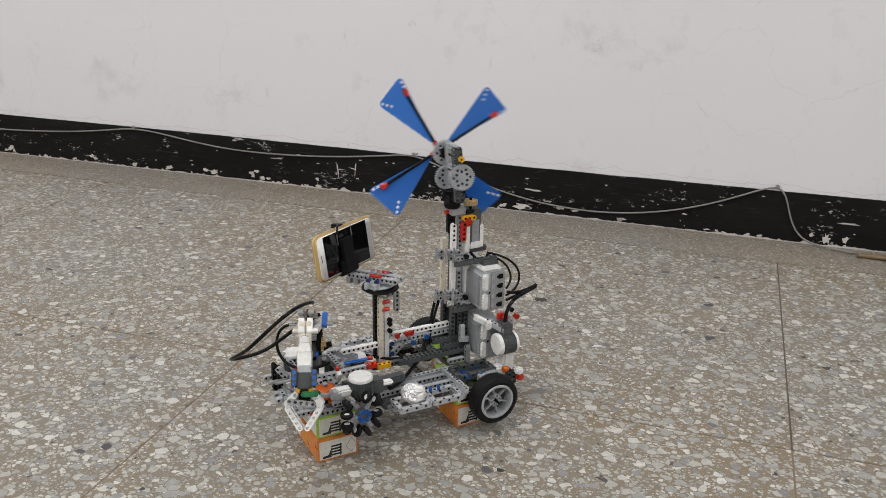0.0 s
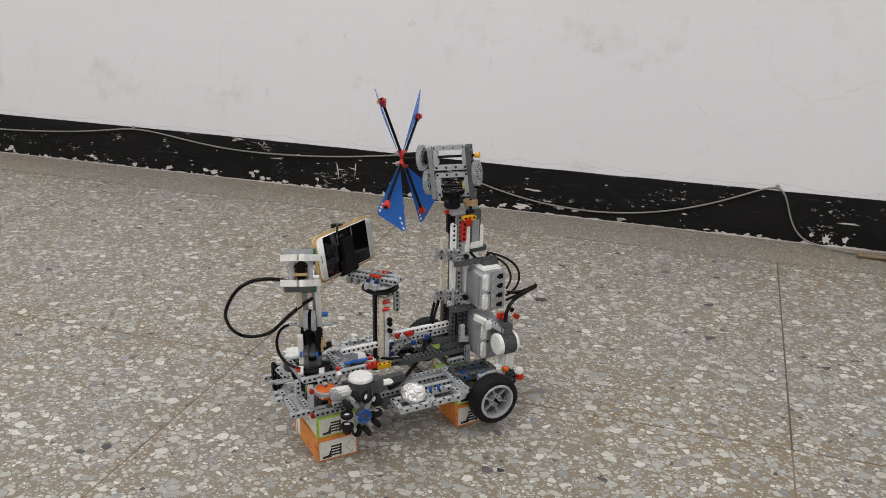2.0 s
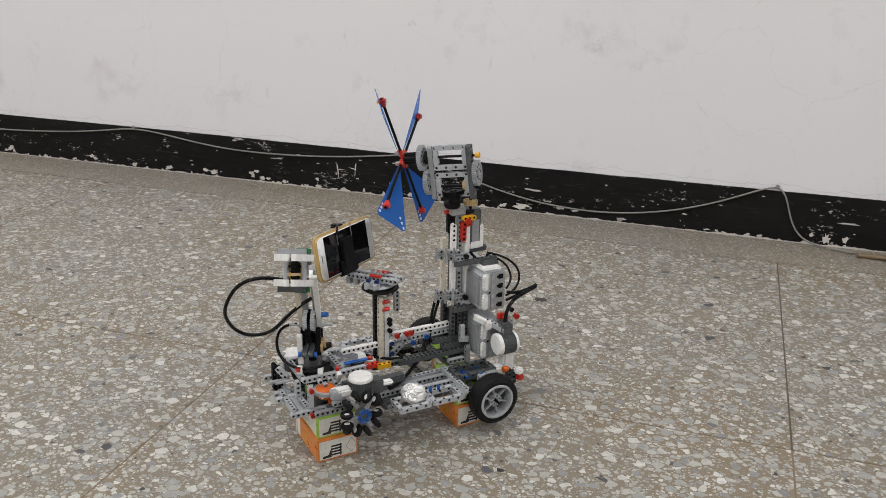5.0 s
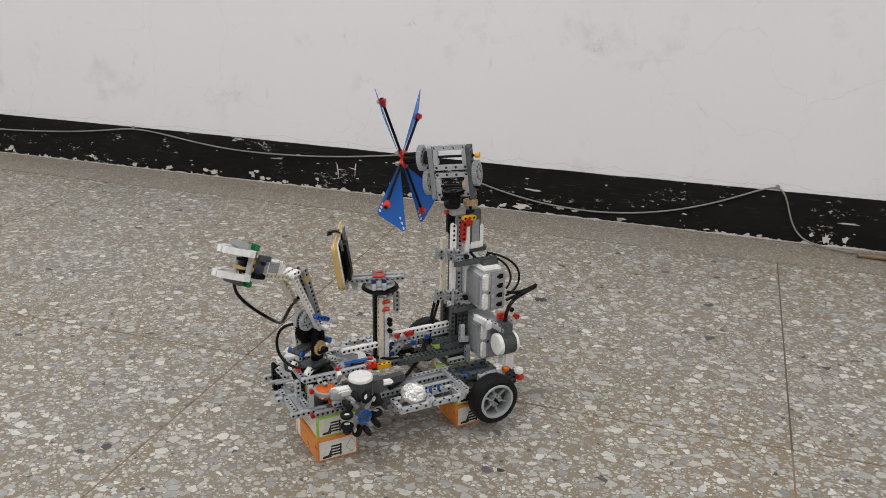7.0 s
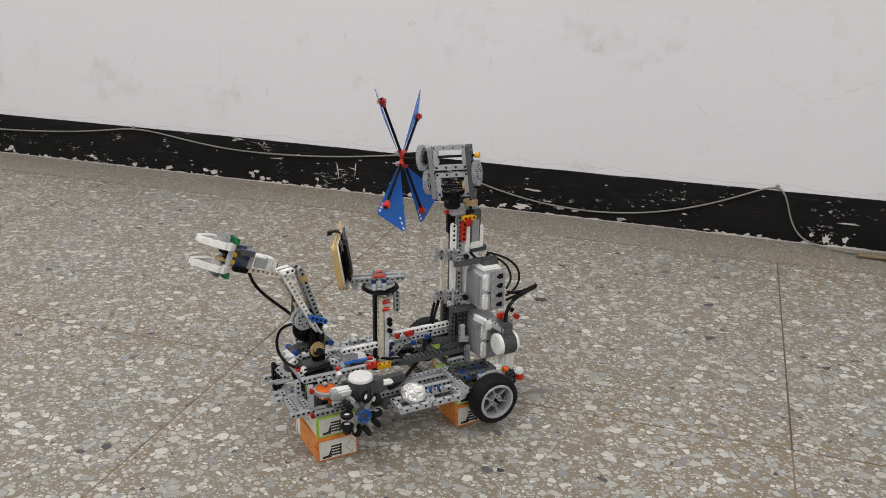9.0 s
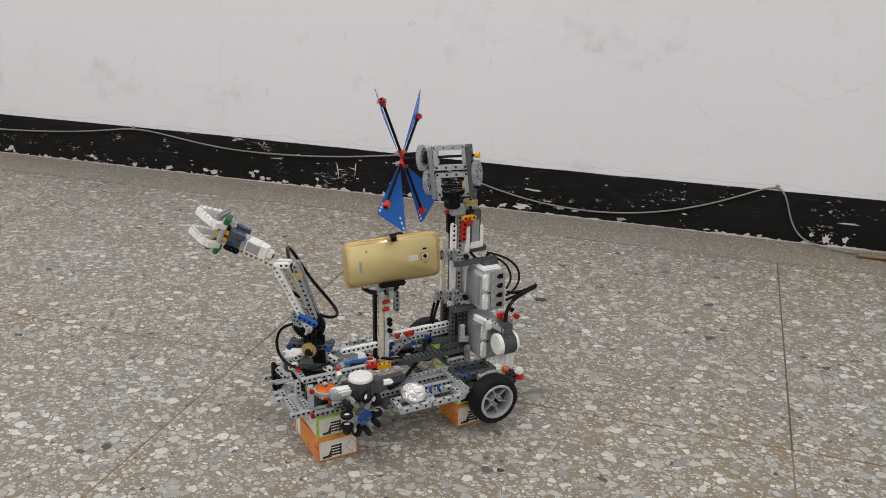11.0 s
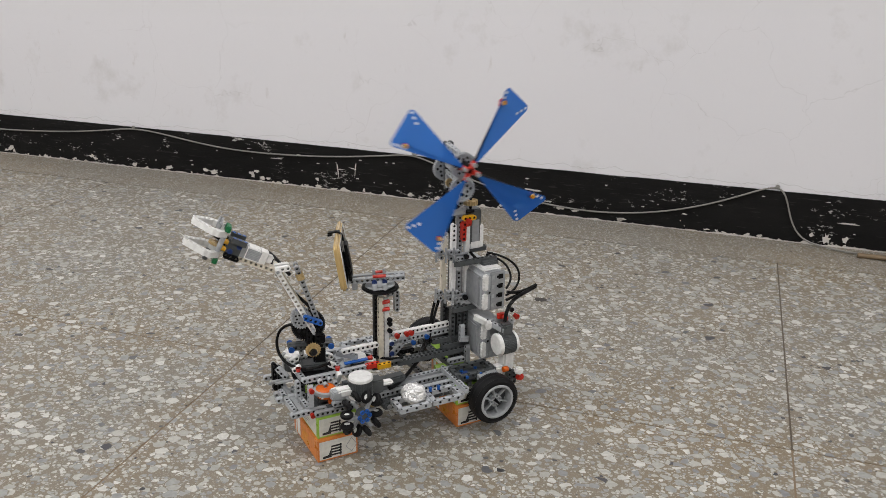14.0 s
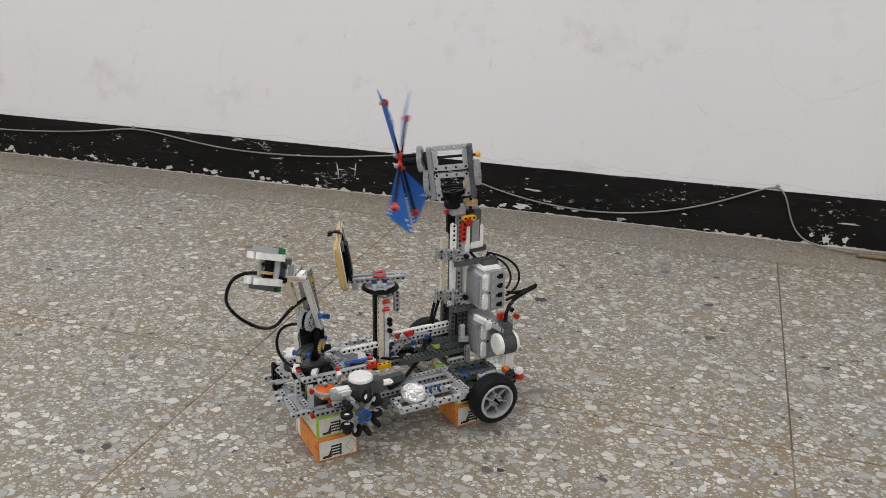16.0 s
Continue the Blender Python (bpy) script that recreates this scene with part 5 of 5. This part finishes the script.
# cable loops of the arm
loop = tube(arm, "cable_loop", [(1.0, 1.3, 8.5), (5.6, -6.9, 13.2), (3.3, -12.5, 4.9), (1.0, -12.5, 1.0), (-2.2, -12.2, -2.4), (-4.6, -11.0, -4.7), (-5.2, -9.0, -5.5), (-2.0, -3.8, -3.2), (-0.8, -1.0, 1.7), (1.3, 3.7, 5.6)], 0.36, CABLE, "black connecting cable", 10)
RING = at(3.5, 11.33, 14.25, 0, 0, -116)
tube(veh, "cable", [tuple((RING @ (Vector(p) * S)) / S) for p in ((0.0, -2.0, 9.5), (-0.5, -5.5, 9.5), (-0.5, -7.4, 6.0), (0.5, -6.2, 2.2), (2.5, -3.4, 1.2), (4.0, 0.0, 1.4), (2.8, 3.8, 2.6))], 0.3, CABLE, "black connecting cable", 10)

# ---- wire along the wall ----
wire = thing("wall_wire", pose(0, 0, 0), "thin grey wire sagging between clips on the black skirting", "wire")
WY = WALL_Y - 0.008
p1 = [(-3.4, 0.10), (-2.9, 0.115), (-2.6, 0.085), (-2.329, 0.081), (-2.096, 0.094), (-1.917, 0.112), (-1.788, 0.136), (-1.663, 0.121), (-1.502, 0.098), (-1.345, 0.093), (-1.154, 0.1), (-1.007, 0.115), (-0.9, 0.129), (-0.839, 0.138),
      (-0.744, 0.103), (-0.641, 0.073), (-0.524, 0.042), (-0.394, 0.026), (-0.267, 0.025), (-0.132, 0.044), (-0.003, 0.082), (0.105, 0.132), (0.153, 0.150), (0.178, 0.128), (0.193, 0.068), (0.221, 0.018)]
tube(wire, "wire", [(x / S, WY / S, z / S) for x, z in p1] + [(0.265 / S, 2.362 / S, 0.006 / S), (0.345 / S, 2.340 / S, 0.005 / S), (0.45 / S, 2.333 / S, 0.005 / S), (0.8 / S, 2.345 / S, 0.005 / S), (1.6 / S, 2.36 / S, 0.005 / S)], 0.27, WIRE, "", 8)
for x, z in ((-1.788, 0.136), (-0.839, 0.138), (0.153, 0.148)):
    block(wire, "clip", at(x / S, WY / S, z / S), 1.4, 1.0, 1.1, WIRE, 0.3, "grey wire clip")
tube(wire, "wire_tail", [(-0.839 / S, WY / S, 0.138 / S), (-0.852 / S, WY / S, 0.146 / S), (-0.842 / S, WY / S, 0.128 / S), (-0.828 / S, WY / S, 0.142 / S)], 0.3, WIRE)
conduit = tagged(tube(None, "floor_wire", [(x / S, y / S, 0.9) for x, y in ((0.36, 2.322), (0.6, 2.318), (1.2, 2.33), (2.6, 2.33))], 0.8, STRIP), "brown flat wire cover lying on the floor along the wall", "wire cover")


def spot(x, y, r, seed):
    """A flat dark blot on the floor."""
    rng = random.Random(seed)
    pts = [(r / S * (1 + 0.35 * rng.uniform(-1, 1)) * math.cos(k * math.pi / 7) * 1.3, r / S * (1 + 0.35 * rng.uniform(-1, 1)) * math.sin(k * math.pi / 7)) for k in range(14)]
    o = prism(None, "floor_stain", pose(x, y, 0.0002), pts, 0.06, mat("dark stain", (0.05, 0.045, 0.04), 0.6))
    tagged(o, "small dark stain on the terrazzo floor", "stain")


spot(-0.3332, 1.7888, 0.0105, 3)


# ---- movements ----
def motions():
    # windmill head: degrees of yaw in the vehicle's space
    yaw = [(0.0, 68.5), (0.1, 91.5), (0.2, 114.5), (0.3, 137), (0.4, 160), (0.6, 206), (0.8, 252.5), (1.0, 299.5), (1.2, 346), (1.4, 394), (1.6, 442), (1.7, 465), (1.78, 480.5), (1.85, 485.4), (2.5, 485.4), (7.0, 485.4), (13.4, 485.4), (13.5, 491.8),
           (13.6, 517.5), (13.8, 563), (14.0, 610.2), (14.2, 659), (14.4, 705), (14.6, 752), (14.8, 797.5), (15.0, 843.5), (15.2, 891), (15.4, 935.5), (15.5, 950.8), (15.6, 947.5), (15.7, 931.5), (15.8, 908.5), (15.9, 881.5), (16.0, 855.0)]
    walk(mill, [(t, MILL @ pose(0, 0, 0, 0, 0, a + 10) @ pose(0, 0, 0, 0, 4.0, 0)) for t, a in yaw])
    # phone turntable
    turn = [(0.0, 121.7), (2.2, 121.7), (2.35, 127), (2.5, 144), (2.7, 166), (3.0, 173.5), (3.3, 160), (3.5, 137), (3.6, 127), (3.8, 116), (4.0, 112.5), (4.2, 111.5), (4.6, 114), (5.4, 133), (6.1, 150), (6.3, 153), (6.6, 153.7), (9.2, 153.7), (9.7, 161),
            (10.4, 207), (11.0, 257), (11.3, 271), (11.5, 267.5), (11.8, 241), (12.0, 221.7), (12.5, 195.9), (12.8, 171), (13.0, 157.5), (13.3, 156.5), (16.0, 156.5)]
    walk(stand, [(t, STAND @ pose(0, 0, 0, 0, 0, a)) for t, a in turn])
    walk(phone, [(t, STAND @ pose(0, 0, 0, 0, 0, a) @ PHONE_LOCAL) for t, a in turn])
    # arm: turn of the base, pitch of the link, pitch of the claw
    base = [(0.0, -113.5), (4.2, -114.5), (4.8, -116), (5.6, -122), (6.3, -131), (6.6, -138.5), (7.0, -152), (7.2, -158), (7.5, -165), (8.0, -168.5), (9.0, -171.2), (9.2, -171.8), (9.8, -177), (10.6, -200), (11.3, -221.5), (11.6, -226), (12.0, -228.5), (12.5, -228),
            (13.0, -219.5), (13.5, -206), (14.0, -192.2), (14.5, -179), (15.0, -164), (15.5, -149), (16.0, -133.5)]
    walk(arm, [(t, ARM @ pose(0, 0, 0, 0, 0, a)) for t, a in base])
    lift = [(0.0, 20.5, -62), (0.25, 20.5, -62), (0.5, 26, -45), (0.75, 34, -20), (1.0, 42, 0), (1.25, 52, 13), (1.5, 60, 19.5), (1.75, 64, 22), (9.2, 64, 22.2), (10.2, 64, 23), (11.3, 64, 24), (12.5, 64, 26), (13.2, 64, 26), (14.0, 64, 26), (15.0, 64, 22.8), (16.0, 64, 22)]
    walk(upper, [(t, at(0, 0, ARM_H, 0, -p, 0)) for t, p, q in lift])
    walk(claw, [(t, at(0, 0, ARM_H, 0, -p, 0) @ at(ARM_L - 0.3, 0, 0) @ pose(0, 0, 0, 0, p - q, 0) @ at(1.55, 0, 0.36)) for t, p, q in lift])
    # the cable hangs lower while the arm is down: droop about x, twist about y, swing about z
    swing = [(0.0, -7, 13.5, 44.5, -0.6, -3.7), (0.25, -5, 16, 42, -0.5, -3.4), (0.5, 13, 42, 13.6, 0.4, -0.8), (0.75, 16, 46, 24, 0.6, 2.0), (1.0, 17, 47.5, 34, 0.8, 4.1), (1.25, 12, 30, 22, 0.5, 3.0), (1.5, 6, 12, 9, 0.2, 1.2), (2.0, 0, 0, 0, 0, 0), (9.2, 0, 0, 0, 0, 0), (16.0, 0, 0, 0, 0, 0)]
    walk(loop, [(t, at(2.5 + dx, -3.0, 11.0 + dz) @ pose(0, 0, 0, 0, 0, c) @ pose(0, 0, 0, a, 0, 0) @ pose(0, 0, 0, 0, b, 0)) for t, a, b, c, dx, dz in swing])


motions()
